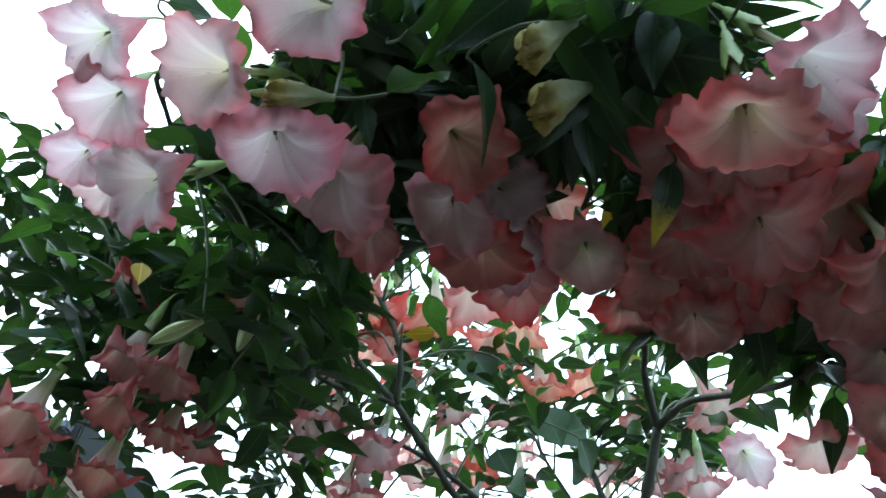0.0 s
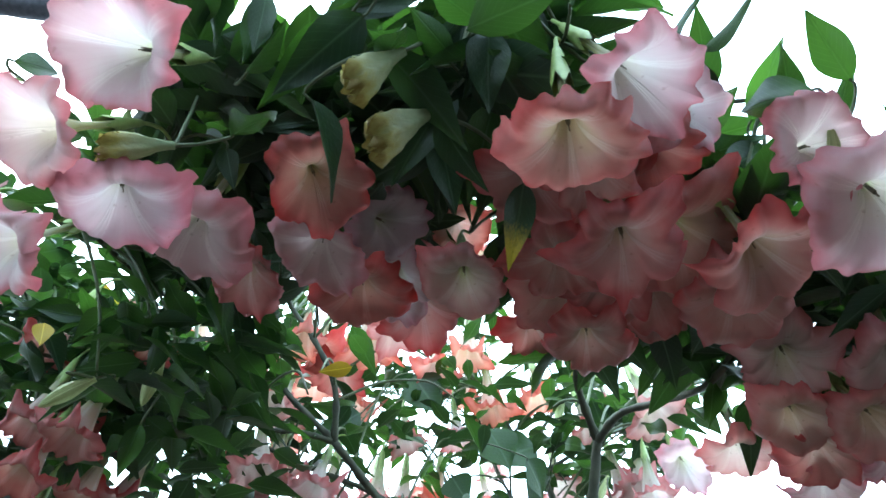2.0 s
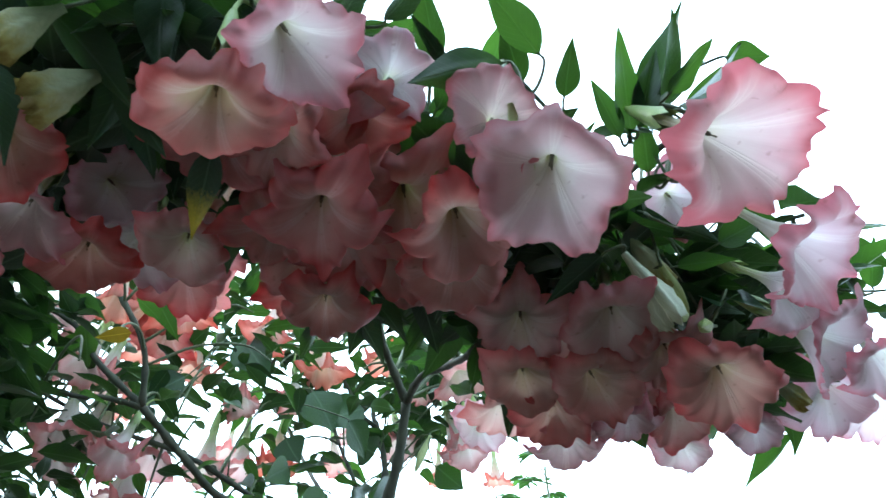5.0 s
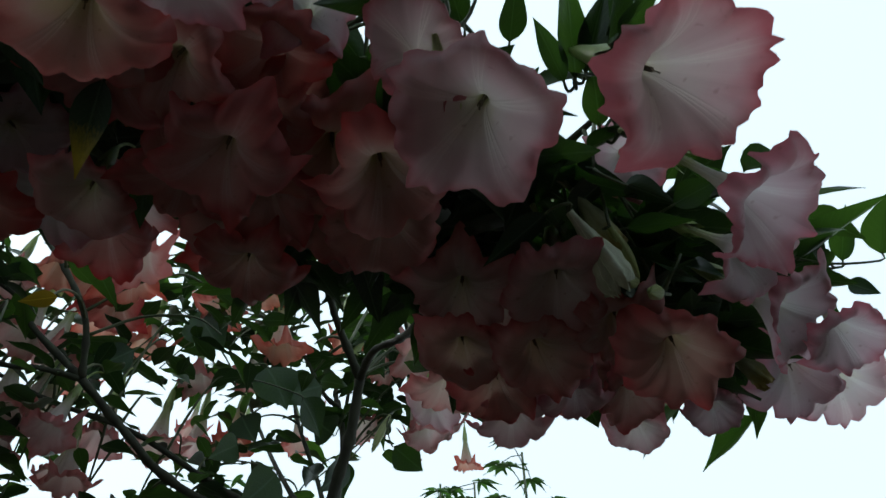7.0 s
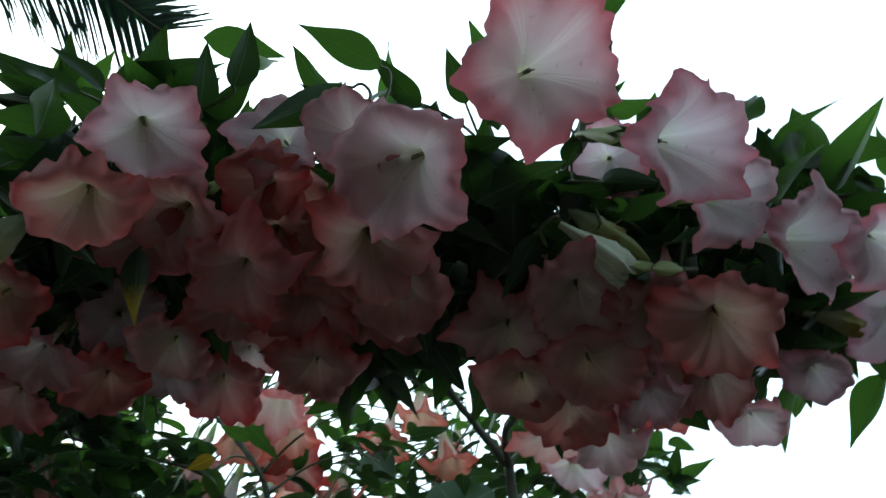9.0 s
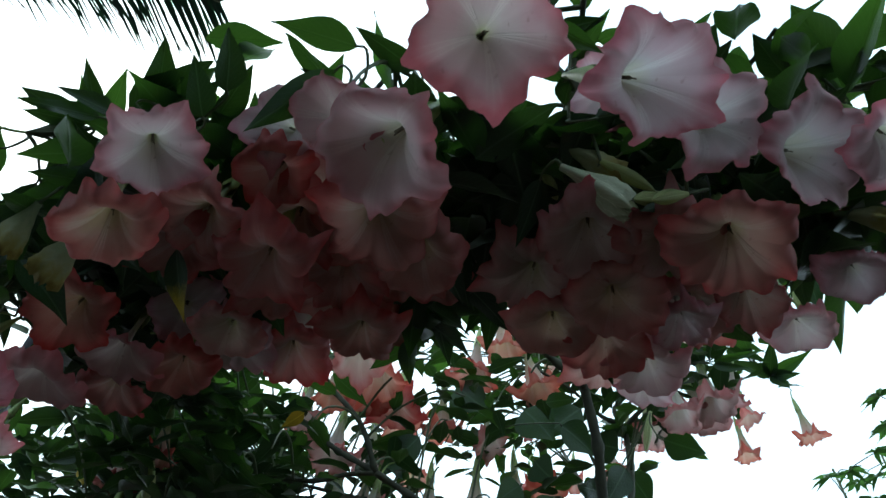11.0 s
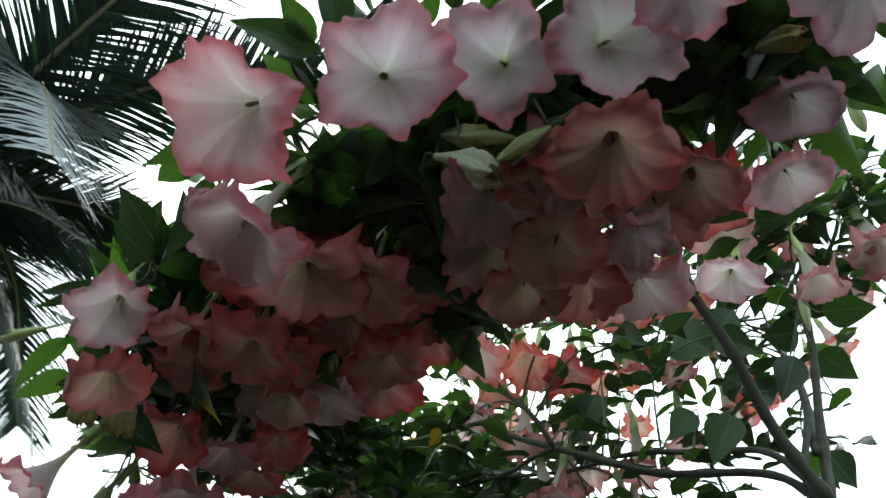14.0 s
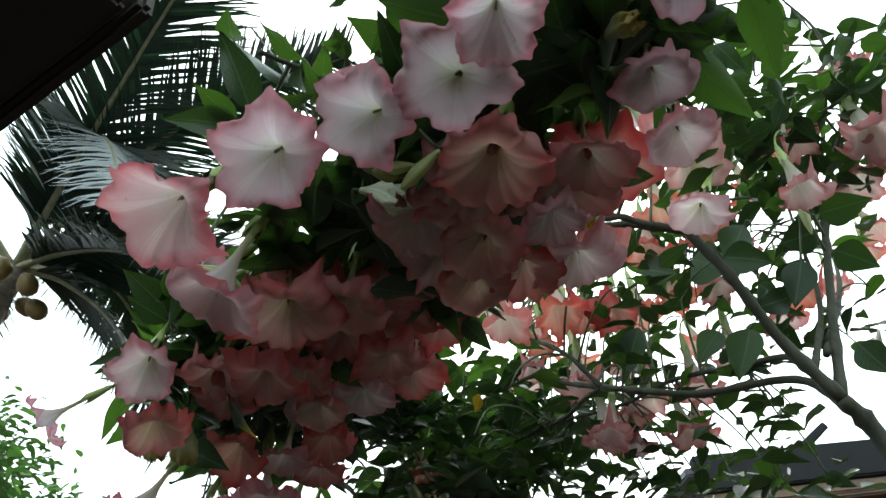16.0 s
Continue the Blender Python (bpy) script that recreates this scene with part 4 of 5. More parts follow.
leaf((0.166, 0.800, 2.517), (0.172, 0.870, 2.399), 0.052, (-0.01, -0.67, -0.74))
leaf((-0.265, 0.581, 2.500), (-0.348, 0.450, 2.575), 0.060, (0.46, -0.42, -0.78))
leaf((0.453, 0.601, 2.500), (0.427, 0.492, 2.560), 0.050, (-0.14, -0.50, -0.86))
leaf((0.525, 0.651, 2.500), (0.562, 0.541, 2.565), 0.043, (-0.23, -0.52, -0.82))
leaf((0.467, 0.607, 2.500), (0.414, 0.534, 2.521), 0.022, (-0.15, -0.52, -0.84))
leaf((0.793, 0.692, 2.500), (0.812, 0.543, 2.602), 0.069, (-0.41, -0.49, -0.77))
leaf((0.786, 0.697, 2.500), (0.868, 0.606, 2.549), 0.029, (-0.42, -0.52, -0.74))
leaf((0.847, 0.691, 2.500), (0.888, 0.613, 2.534), 0.043, (-0.45, -0.51, -0.73))
leaf((0.802, 0.689, 2.480), (0.875, 0.687, 2.442), 0.034, (-0.44, -0.55, -0.71))
leaf((0.138, 0.424, 2.360), (0.140, 0.479, 2.268), 0.054, (0.15, -0.52, -0.84))
leaf((-0.018, 0.423, 2.400), (-0.123, 0.475, 2.299), 0.067, (0.35, -0.48, -0.81))
leaf((-0.152, 0.416, 2.450), (-0.159, 0.457, 2.368), 0.037, (0.41, -0.43, -0.81))
leaf((0.044, 0.433, 2.500), (-0.057, 0.437, 2.444), 0.046, (0.27, -0.43, -0.86))
leaf((0.113, 0.436, 2.420), (0.033, 0.492, 2.318), 0.019, (0.21, -0.50, -0.84))
leaf((0.072, 0.574, 2.360), (0.099, 0.629, 2.266), 0.053, (0.19, -0.62, -0.76))
leaf((0.581, 1.190, 2.420), (0.531, 1.202, 2.343), 0.037, (-0.19, -0.81, -0.55))
leaf((0.614, 1.173, 2.380), (0.604, 1.241, 2.252), 0.051, (-0.23, -0.83, -0.51))
leaf((0.483, 1.098, 2.420), (0.558, 1.070, 2.396), 0.032, (-0.17, -0.78, -0.60))
leaf((0.850, 0.838, 2.450), (0.914, 0.797, 2.446), 0.055, (-0.45, -0.61, -0.65))
leaf((0.170, 0.759, 2.400), (0.160, 0.798, 2.312), 0.037, (0.10, -0.70, -0.70))
leaf((-0.289, 0.834, 2.350), (-0.276, 0.872, 2.263), 0.041, (0.44, -0.68, -0.59))
leaf((0.265, 2.000, 2.771), (0.137, 1.965, 2.697), 0.121, (0.03, -0.86, -0.51))
leaf((0.293, 2.200, 2.725), (0.242, 2.104, 2.715), 0.109, (0.00, -0.88, -0.47))
leaf((-0.000, 2.200, 2.776), (0.058, 2.189, 2.689), 0.111, (0.10, -0.88, -0.47))
leaf((0.117, 1.900, 2.764), (0.189, 1.929, 2.648), 0.135, (0.05, -0.86, -0.51))
leaf((-0.118, 1.900, 2.950), (-0.025, 1.923, 2.835), 0.143, (0.15, -0.81, -0.56))
leaf((0.656, 2.200, 2.929), (0.728, 2.127, 2.901), 0.027, (-0.16, -0.84, -0.52))
leaf((0.654, 2.200, 2.918), (0.816, 2.161, 2.865), 0.027, (-0.18, -0.84, -0.51))
leaf((0.653, 2.200, 2.907), (0.757, 2.182, 2.829), 0.030, (-0.16, -0.85, -0.50))
leaf((0.646, 2.200, 2.929), (0.684, 2.098, 2.927), 0.027, (-0.15, -0.84, -0.53))
leaf((0.060, 0.415, 2.500), (0.007, 0.310, 2.518), 0.048, (0.56, -0.16, -0.81))
leaf((0.076, 0.413, 2.480), (0.017, 0.337, 2.477), 0.034, (0.57, -0.17, -0.81))
leaf((0.062, 0.426, 2.500), (0.111, 0.355, 2.519), 0.030, (0.53, -0.19, -0.83))
leaf((0.070, 0.424, 2.520), (0.125, 0.344, 2.547), 0.035, (0.52, -0.18, -0.84))
leaf((0.090, 0.437, 2.500), (0.181, 0.389, 2.513), 0.039, (0.50, -0.21, -0.84))
leaf((0.189, 0.450, 2.500), (0.275, 0.387, 2.524), 0.054, (0.44, -0.22, -0.87))
leaf((0.259, 0.513, 2.500), (0.253, 0.438, 2.509), 0.039, (0.42, -0.26, -0.87))
leaf((0.272, 0.518, 2.480), (0.377, 0.486, 2.486), 0.052, (0.38, -0.29, -0.88))
leaf((0.327, 0.550, 2.480), (0.424, 0.537, 2.470), 0.039, (0.34, -0.33, -0.88))
leaf((0.581, 0.635, 2.500), (0.540, 0.530, 2.520), 0.043, (0.19, -0.37, -0.91))
leaf((0.649, 0.656, 2.500), (0.650, 0.566, 2.520), 0.041, (0.11, -0.39, -0.91))
leaf((0.872, 0.580, 2.500), (0.929, 0.566, 2.484), 0.049, (-0.11, -0.37, -0.92))
leaf((0.850, 0.719, 2.450), (0.921, 0.719, 2.426), 0.034, (-0.09, -0.49, -0.87))
leaf((0.909, 0.747, 2.450), (0.922, 0.710, 2.437), 0.021, (-0.12, -0.49, -0.86))
leaf((1.088, 0.930, 2.450), (1.105, 0.871, 2.451), 0.036, (-0.24, -0.58, -0.78))
leaf((1.122, 0.949, 2.450), (1.130, 0.879, 2.457), 0.040, (-0.26, -0.58, -0.77))
leaf((1.139, 0.950, 2.450), (1.191, 0.927, 2.434), 0.040, (-0.29, -0.59, -0.75))
leaf((0.061, 0.420, 2.480), (-0.010, 0.394, 2.438), 0.029, (0.58, -0.20, -0.79))
leaf((0.122, 0.523, 2.420), (-0.003, 0.514, 2.353), 0.069, (0.58, -0.30, -0.76))
leaf((0.822, 1.194, 2.300), (0.857, 1.237, 2.230), 0.068, (-0.04, -0.79, -0.61))
leaf((0.550, 1.152, 2.400), (0.534, 1.192, 2.316), 0.042, (0.17, -0.73, -0.66))
leaf((0.772, 2.600, 3.065), (0.829, 2.438, 3.094), 0.053, (-0.01, -0.82, -0.57))
leaf((0.772, 2.600, 3.065), (0.942, 2.520, 3.064), 0.049, (-0.03, -0.83, -0.56))
leaf((0.772, 2.600, 3.065), (0.874, 2.565, 3.014), 0.045, (-0.01, -0.83, -0.55))
leaf((0.772, 2.600, 3.065), (0.683, 2.428, 3.064), 0.053, (0.02, -0.82, -0.57))
leaf((0.772, 2.600, 3.065), (0.819, 2.582, 2.989), 0.045, (-0.01, -0.84, -0.55))
leaf((0.796, 0.609, 2.420), (0.903, 0.564, 2.487), 0.063, (0.49, -0.04, -0.87))
leaf((0.775, 0.589, 2.420), (0.822, 0.518, 2.444), 0.042, (0.53, -0.01, -0.85))
leaf((0.761, 0.598, 2.420), (0.763, 0.469, 2.427), 0.054, (0.56, 0.00, -0.83))
leaf((0.804, 0.638, 2.420), (0.855, 0.706, 2.388), 0.032, (0.52, -0.11, -0.85))
leaf((0.887, 0.759, 2.450), (0.939, 0.734, 2.459), 0.032, (0.45, -0.18, -0.88))
leaf((0.913, 0.852, 2.450), (0.946, 0.750, 2.473), 0.059, (0.43, -0.22, -0.88))
leaf((0.932, 0.864, 2.450), (1.011, 0.813, 2.493), 0.071, (0.39, -0.25, -0.88))
leaf((0.961, 1.538, 2.600), (1.002, 1.597, 2.550), 0.022, (0.29, -0.63, -0.72))
leaf((0.854, 1.628, 2.600), (0.923, 1.670, 2.579), 0.054, (0.32, -0.65, -0.69))
leaf((0.986, 1.385, 2.450), (0.976, 1.417, 2.374), 0.039, (0.33, -0.62, -0.72))
leaf((0.759, 1.189, 2.420), (0.784, 1.290, 2.342), 0.098, (0.49, -0.51, -0.71))
leaf((0.488, 2.000, 2.583), (0.576, 2.081, 2.548), 0.089, (0.43, -0.71, -0.55))
leaf((0.230, 1.900, 2.667), (0.296, 1.993, 2.599), 0.098, (0.53, -0.64, -0.55))
leaf((0.364, 2.000, 2.535), (0.311, 1.955, 2.424), 0.088, (0.53, -0.68, -0.51))
leaf((0.082, 1.900, 2.523), (0.049, 1.814, 2.442), 0.079, (0.63, -0.60, -0.49))
leaf((0.194, 1.900, 2.446), (0.128, 1.840, 2.328), 0.104, (0.61, -0.64, -0.47))
leaf((0.283, 2.000, 2.486), (0.270, 1.865, 2.449), 0.074, (0.55, -0.66, -0.50))
leaf((0.307, 2.200, 2.637), (0.339, 2.277, 2.544), 0.096, (0.48, -0.72, -0.50))
leaf((0.202, 2.200, 2.389), (0.207, 2.247, 2.289), 0.091, (0.54, -0.74, -0.41))
leaf((0.389, 0.450, 2.350), (0.450, 0.391, 2.375), 0.050, (0.73, 0.08, -0.68))
leaf((0.330, 0.464, 2.350), (0.382, 0.390, 2.371), 0.048, (0.75, 0.08, -0.66))
leaf((0.231, 0.391, 2.350), (0.226, 0.310, 2.320), 0.028, (0.79, 0.12, -0.60))
leaf((-0.076, 0.479, 2.300), (-0.032, 0.577, 2.231), 0.072, (0.87, 0.01, -0.50))
leaf((0.169, 0.395, 2.400), (0.119, 0.300, 2.372), 0.028, (0.73, -0.08, -0.68))
leaf((0.888, 0.802, 2.340), (0.945, 0.751, 2.348), 0.044, (-0.48, -0.62, -0.63))
leaf((0.813, 0.884, 2.320), (0.941, 0.888, 2.273), 0.044, (-0.44, -0.69, -0.58))
leaf((1.269, 1.021, 2.450), (1.247, 0.931, 2.492), 0.041, (-0.50, -0.61, -0.61))
leaf((1.329, 1.000, 2.450), (1.319, 0.896, 2.508), 0.068, (-0.54, -0.58, -0.61))
leaf((1.230, 1.001, 2.420), (1.171, 0.951, 2.422), 0.029, (-0.48, -0.64, -0.60))
leaf((1.278, 1.043, 2.420), (1.314, 1.025, 2.381), 0.033, (-0.52, -0.64, -0.56))
leaf((0.781, 0.733, 2.420), (0.757, 0.655, 2.460), 0.040, (-0.22, -0.56, -0.80))
leaf((0.869, 0.842, 2.360), (0.921, 0.795, 2.361), 0.049, (-0.32, -0.65, -0.69))
leaf((-0.167, 0.475, 2.350), (-0.105, 0.416, 2.374), 0.043, (0.81, -0.13, -0.57))
leaf((-0.291, 1.900, 2.830), (-0.389, 1.774, 2.736), 0.076, (0.58, -0.63, -0.52))
leaf((-0.268, 1.900, 2.808), (-0.382, 1.835, 2.663), 0.094, (0.58, -0.64, -0.50))
old_leaf((0.764, 1.160, 2.307), (0.739, 1.177, 2.221), 0.046, (0.54, -0.50, -0.67))
old_leaf((0.173, 0.950, 2.615), (0.181, 0.998, 2.511), 0.046, (-0.01, -0.69, -0.73))
old_leaf((-1.123, 1.600, 3.068), (-1.007, 1.686, 3.004), 0.043, (0.79, -0.35, -0.51))
old_leaf((-0.760, 1.100, 2.463), (-0.741, 1.099, 2.404), 0.041, (0.54, -0.65, -0.53))
old_leaf((-0.155, 1.244, 2.480), (-0.225, 1.244, 2.465), 0.034, (0.68, -0.59, -0.43))
spray(-1.20, 1.70, 2.86, 0.2, 32, 0.11)
spray(-0.93, 1.80, 2.61, 0.2, 30, 0.11)
spray(-0.72, 1.90, 2.46, 0.2, 30, 0.12)
spray(-0.52, 2.00, 2.39, 0.2, 14, 0.12)
spray(-0.39, 2.10, 2.30, 0.2, 15, 0.13)
spray(-1.82, 1.50, 3.05, 0.2, 32, 0.11)
spray(-1.37, 1.60, 2.77, 0.2, 32, 0.11)
spray(-0.29, 2.20, 2.21, 0.2, 18, 0.13)
spray(-1.96, 1.30, 3.11, 0.15, 22, 0.11)
spray(-0.78, 2.00, 2.69, 0.15, 16, 0.12)
spray(-0.59, 2.10, 2.55, 0.15, 9, 0.12)
spray(-0.46, 2.20, 2.43, 0.15, 8, 0.12)
spray(-0.44, 2.30, 2.32, 0.15, 8, 0.13)
spray(-0.70, 2.00, 2.46, 0.15, 16, 0.12)
spray(-0.69, 2.20, 2.41, 0.15, 14, 0.12)
spray(-0.21, 2.30, 2.41, 0.14, 7, 0.13)
spray(-0.23, 2.30, 2.21, 0.14, 7, 0.14)
spray(-0.16, 2.20, 2.64, 0.14, 7, 0.14)
spray(0.02, 2.40, 2.56, 0.14, 7, 0.14)
spray(-0.65, 2.00, 2.64, 0.2, 16, 0.11)
spray(-1.41, 1.60, 3.16, 0.15, 17, 0.1)
spray(1.04, 0.89, 2.42, .1, 15, .14)
spray(1.11, 0.97, 2.42, .1, 15, .14)
spray(1.08, 1.17, 2.40, .1, 15, .14)
spray(1.00, 1.11, 2.36, .1, 15, .14)
spray(-0.98, 1.35, 2.25, 0.15, 27, 0.13)
spray(-0.94, 1.50, 2.21, 0.2, 27, 0.13)
spray(-0.89, 1.60, 2.31, 0.15, 14, 0.13)
spray(-0.79, 1.50, 2.68, 0.2, 27, 0.11)
spray(-0.40, 1.80, 2.63, 0.2, 11, 0.11)
spray(-0.19, 1.90, 2.67, 0.2, 6, 0.11)
spray(-0.02, 2.00, 2.53, 0.2, 11, 0.12)
spray(-0.23, 0.62, 2.50, .13, 8, .15)
spray(-0.05, 0.58, 2.50, .13, 8, .15)
spray(0.13, 0.54, 2.48, .12, 8, .15)
spray(-0.11, 0.49, 2.52, .12, 8, .15)
spray(-0.30, 0.58, 2.46, .12, 12, .15)
spray(0.23, 0.51, 2.52, .13, 8, .15)
spray(-0.25, 0.76, 2.45, .10, 12, .14)
spray(0.12, 0.64, 2.42, .08, 7, .15)
spray(-0.88, 1.20, 2.57, 0.2, 19, 0.14)
spray(-0.69, 1.30, 2.46, 0.2, 24, 0.14)
spray(-0.57, 1.40, 2.51, 0.2, 9, 0.14)
spray(-0.80, 1.30, 2.43, 0.2, 22, 0.14)
spray(-0.54, 1.50, 2.67, 0.2, 5, 0.13)
spray(-0.61, 1.50, 2.43, 0.2, 22, 0.13)
spray(-0.82, 1.30, 2.30, 0.2, 14, 0.14)
spray(-0.49, 1.60, 2.48, 0.2, 12, 0.12)
spray(-0.93, 1.30, 2.81, 0.2, 17, 0.13)
spray(-0.41, 1.70, 3.02, 0.2, 3, 0.11)
spray(-0.22, 2.20, 3.14, 0.22, 2, 0.12)
spray(0.03, 2.20, 3.00, 0.2, 3, 0.12)
spray(-0.09, 2.30, 2.88, 0.2, 2, 0.12)
spray(0.18, 2.10, 2.83, 0.2, 3, 0.13)
spray(0.12, 2.50, 3.45, .25, 3, .12)
spray(-0.30, 2.20, 2.94, 0.2, 3, 0.11)
spray(-0.49, 1.80, 2.79, 0.2, 2, 0.11)
spray(0.29, 2.40, 3.24, 0.2, 2, 0.12)
spray(-0.50, 2.40, 3.36, 0.25, 2, 0.12)
spray(-0.12, 2.60, 3.68, .25, 3, .12)
spray(0.44, 1.20, 2.60, .12, 12, .14)
spray(0.55, 1.16, 2.45, .06, 7, .12)
spray(0.73, 0.99, 2.42, .1, 12, .14)
spray(-1.23, 1.60, 2.78, 0.2, 17, 0.13)
spray(-0.95, 1.10, 2.46, 0.2, 14, 0.13)
spray(-1.24, 1.20, 2.83, 0.2, 12, 0.12)
spray(-0.96, 1.30, 2.46, 0.2, 17, 0.13)
spray(-1.10, 1.40, 2.37, 0.15, 9, 0.12)
spray(0.68, 0.74, 2.36, 0.12, 11, 0.15)
spray(0.61, 0.82, 2.36, 0.1, 8, 0.15)
spray(0.74, 0.84, 2.36, 0.1, 9, 0.14)
spray(0.88, 0.95, 2.36, .1, 17, .14)
spray(1.03, 1.17, 2.36, .1, 15, .14)
spray(0.93, 0.96, 2.36, .1, 12, .14)
spray(0.10, 0.46, 2.36, .1, 12, .15)
spray(1.12, 1.24, 2.36, .08, 7, .12)
spray(0.61, 0.70, 2.36, 0.1, 12, 0.15)
spray(0.55, 0.79, 2.36, .1, 19, .15)
spray(0.50, 0.70, 2.36, .08, 12, .15)
spray(1.01, 1.11, 2.36, .1, 19, .15)
spray(0.92, 1.11, 2.36, .1, 19, .14)
spray(1.11, 1.24, 2.36, .1, 16, .14)
spray(0.86, 0.96, 2.36, .08, 12, .14)
spray(0.46, 2.10, 3.28, 0.2, 12, 0.12)
spray(0.48, 2.20, 3.20, 0.2, 14, 0.12)
spray(0.48, 2.30, 3.06, 0.2, 14, 0.12)
spray(0.59, 2.40, 3.19, 0.2, 10, 0.12)
spray(0.33, 2.00, 3.10, 0.15, 9, 0.12)
spray(0.33, 2.10, 2.99, 0.2, 10, 0.12)
spray(0.34, 2.30, 2.85, 0.2, 10, 0.12)
spray(0.56, 2.40, 3.00, 0.2, 10, 0.12)
spray(-0.03, 2.00, 2.90, 0.2, 14, 0.11)
spray(-0.22, 2.00, 2.91, 0.2, 5, 0.11)
spray(-0.02, 1.60, 2.82, 0.12, 8, 0.11)
spray(0.03, 1.70, 2.73, 0.14, 8, 0.11)
spray(0.29, 1.60, 2.64, 0.12, 2, 0.11)
spray(0.12, 1.50, 2.86, 0.1, 6, 0.11)
spray(0.03, 2.20, 2.75, 0.2, 10, 0.12)
spray(0.07, 2.30, 2.58, 0.2, 10, 0.12)
spray(-0.38, 2.00, 2.83, 0.2, 6, 0.11)
spray(-1.68, 1.80, 3.69, 0.2, 18, 0.1)
spray(-1.03, 1.80, 3.40, 0.2, 16, 0.1)
spray(-0.53, 1.90, 2.85, 0.2, 6, 0.11)
spray(-1.73, 1.70, 3.43, 0.2, 22, 0.1)
spray(-1.27, 1.70, 2.99, 0.2, 24, 0.1)
spray(-0.94, 1.80, 2.84, 0.2, 20, 0.11)
spray(-0.55, 1.90, 2.57, 0.2, 11, 0.11)
spray(-0.17, 2.00, 2.41, 0.2, 14, 0.11)
spray(-0.08, 2.10, 2.33, 0.2, 10, 0.12)
spray(-1.52, 1.50, 3.08, 0.2, 22, 0.1)
spray(-0.52, 1.80, 3.05, 0.15, 4, 0.11)
spray(0.18, 2.40, 2.62, 0.2, 9, 0.12)
spray(-0.68, 1.60, 2.81, 0.2, 22, 0.1)
spray(-0.19, 1.90, 2.92, 0.2, 4, 0.11)
spray(0.01, 1.90, 2.73, 0.2, 9, 0.11)
spray(0.54, 2.20, 2.96, 0.18, 8, 0.12)
spray(-1.09, 1.40, 2.84, 0.2, 17, 0.11)
spray(-0.49, 1.70, 2.91, 0.2, 6, 0.1)
spray(-0.31, 2.20, 3.11, 0.22, 7, 0.12)
spray(-0.15, 2.40, 3.43, 0.22, 7, 0.12)
spray(-0.36, 2.20, 2.97, 0.22, 3, 0.12)
spray(-0.12, 2.40, 2.99, 0.2, 6, 0.12)
spray(0.11, 2.20, 2.88, 0.15, 3, 0.13)
spray(0.34, 2.30, 3.24, 0.2, 6, 0.12)
spray(-0.57, 1.80, 2.96, 0.2, 4, 0.12)
spray(0.77, 0.76, 2.36, 0.1, 7, 0.15)
spray(0.86, 0.87, 2.36, 0.1, 8, 0.14)
spray(-0.10, 0.97, 2.40, 0.1, 6, 0.12)
spray(-0.20, 1.10, 2.47, 0.1, 6, 0.12)
spray(-0.22, 0.92, 2.38, 0.1, 6, 0.12)
spray(-0.40, 1.20, 2.53, 0.12, 7, 0.12)
spray(-0.26, 1.38, 2.57, 0.12, 5, 0.12)
spray(-0.23, 1.23, 2.40, 0.12, 4, 0.12)
spray(-0.39, 1.50, 2.52, 0.12, 4, 0.12)
spray(-0.52, 1.21, 2.64, 0.13, 16, 0.11)
spray(-0.41, 1.31, 2.71, 0.13, 8, 0.11)
spray(-0.32, 1.40, 2.77, 0.13, 8, 0.11)
spray(-0.61, 1.17, 2.53, 0.13, 16, 0.11)
spray(-0.43, 1.18, 2.55, 0.13, 8, 0.11)
spray(-0.45, 1.32, 2.69, 0.13, 8, 0.11)
spray(0.52, 1.91, 2.83, 0.15, 16, 0.12)
spray(0.56, 2.16, 2.93, 0.15, 16, 0.12)
spray(0.34, 2.12, 2.86, 0.15, 16, 0.12)
spray(0.38, 2.32, 2.83, 0.15, 16, 0.12)
spray(0.50, 1.75, 2.72, 0.15, 16, 0.12)
spray(0.68, 2.29, 3.00, 0.15, 16, 0.12)
spray(0.72, 1.72, 2.81, 0.15, 16, 0.12)
spray(-0.27, 2.11, 3.21, 0.17, 12, 0.11)
spray(-0.28, 2.23, 3.09, 0.17, 12, 0.11)
spray(-0.09, 2.13, 3.21, 0.17, 12, 0.11)
spray(-0.1, 2.24, 3.09, 0.17, 12, 0.11)
spray(0.1, 2.14, 3.21, 0.17, 12, 0.11)
spray(0.09, 2.26, 3.1, 0.17, 12, 0.11)
spray(-0.64, 2.08, 3.2, 0.17, 12, 0.11)
spray(-0.47, 0.98, 2.38, 0.13, 14, 0.12)
spray(-0.47, 1.15, 2.38, 0.14, 18, 0.12)
spray(-0.52, 1.34, 2.41, 0.14, 18, 0.12)
spray(-0.58, 1.55, 2.42, 0.14, 16, 0.12)
spray(-0.36, 1.10, 2.40, 0.12, 14, 0.12)
spray(-0.40, 1.28, 2.42, 0.12, 12, 0.12)
spray(0.58, 0.80, 2.44, 0.09, 16, 0.13)
# two sprays hidden behind the left blooms, added to shade them
spray(-0.24, 0.44, 2.47, 0.08, 12, 0.13)
spray(-0.39, 0.54, 2.46, 0.08, 12, 0.13)
spray(0.64, 0.86, 2.43, 0.08, 12, 0.13)
spray(-0.65, 2.2, 3.09, 0.17, 12, 0.11)

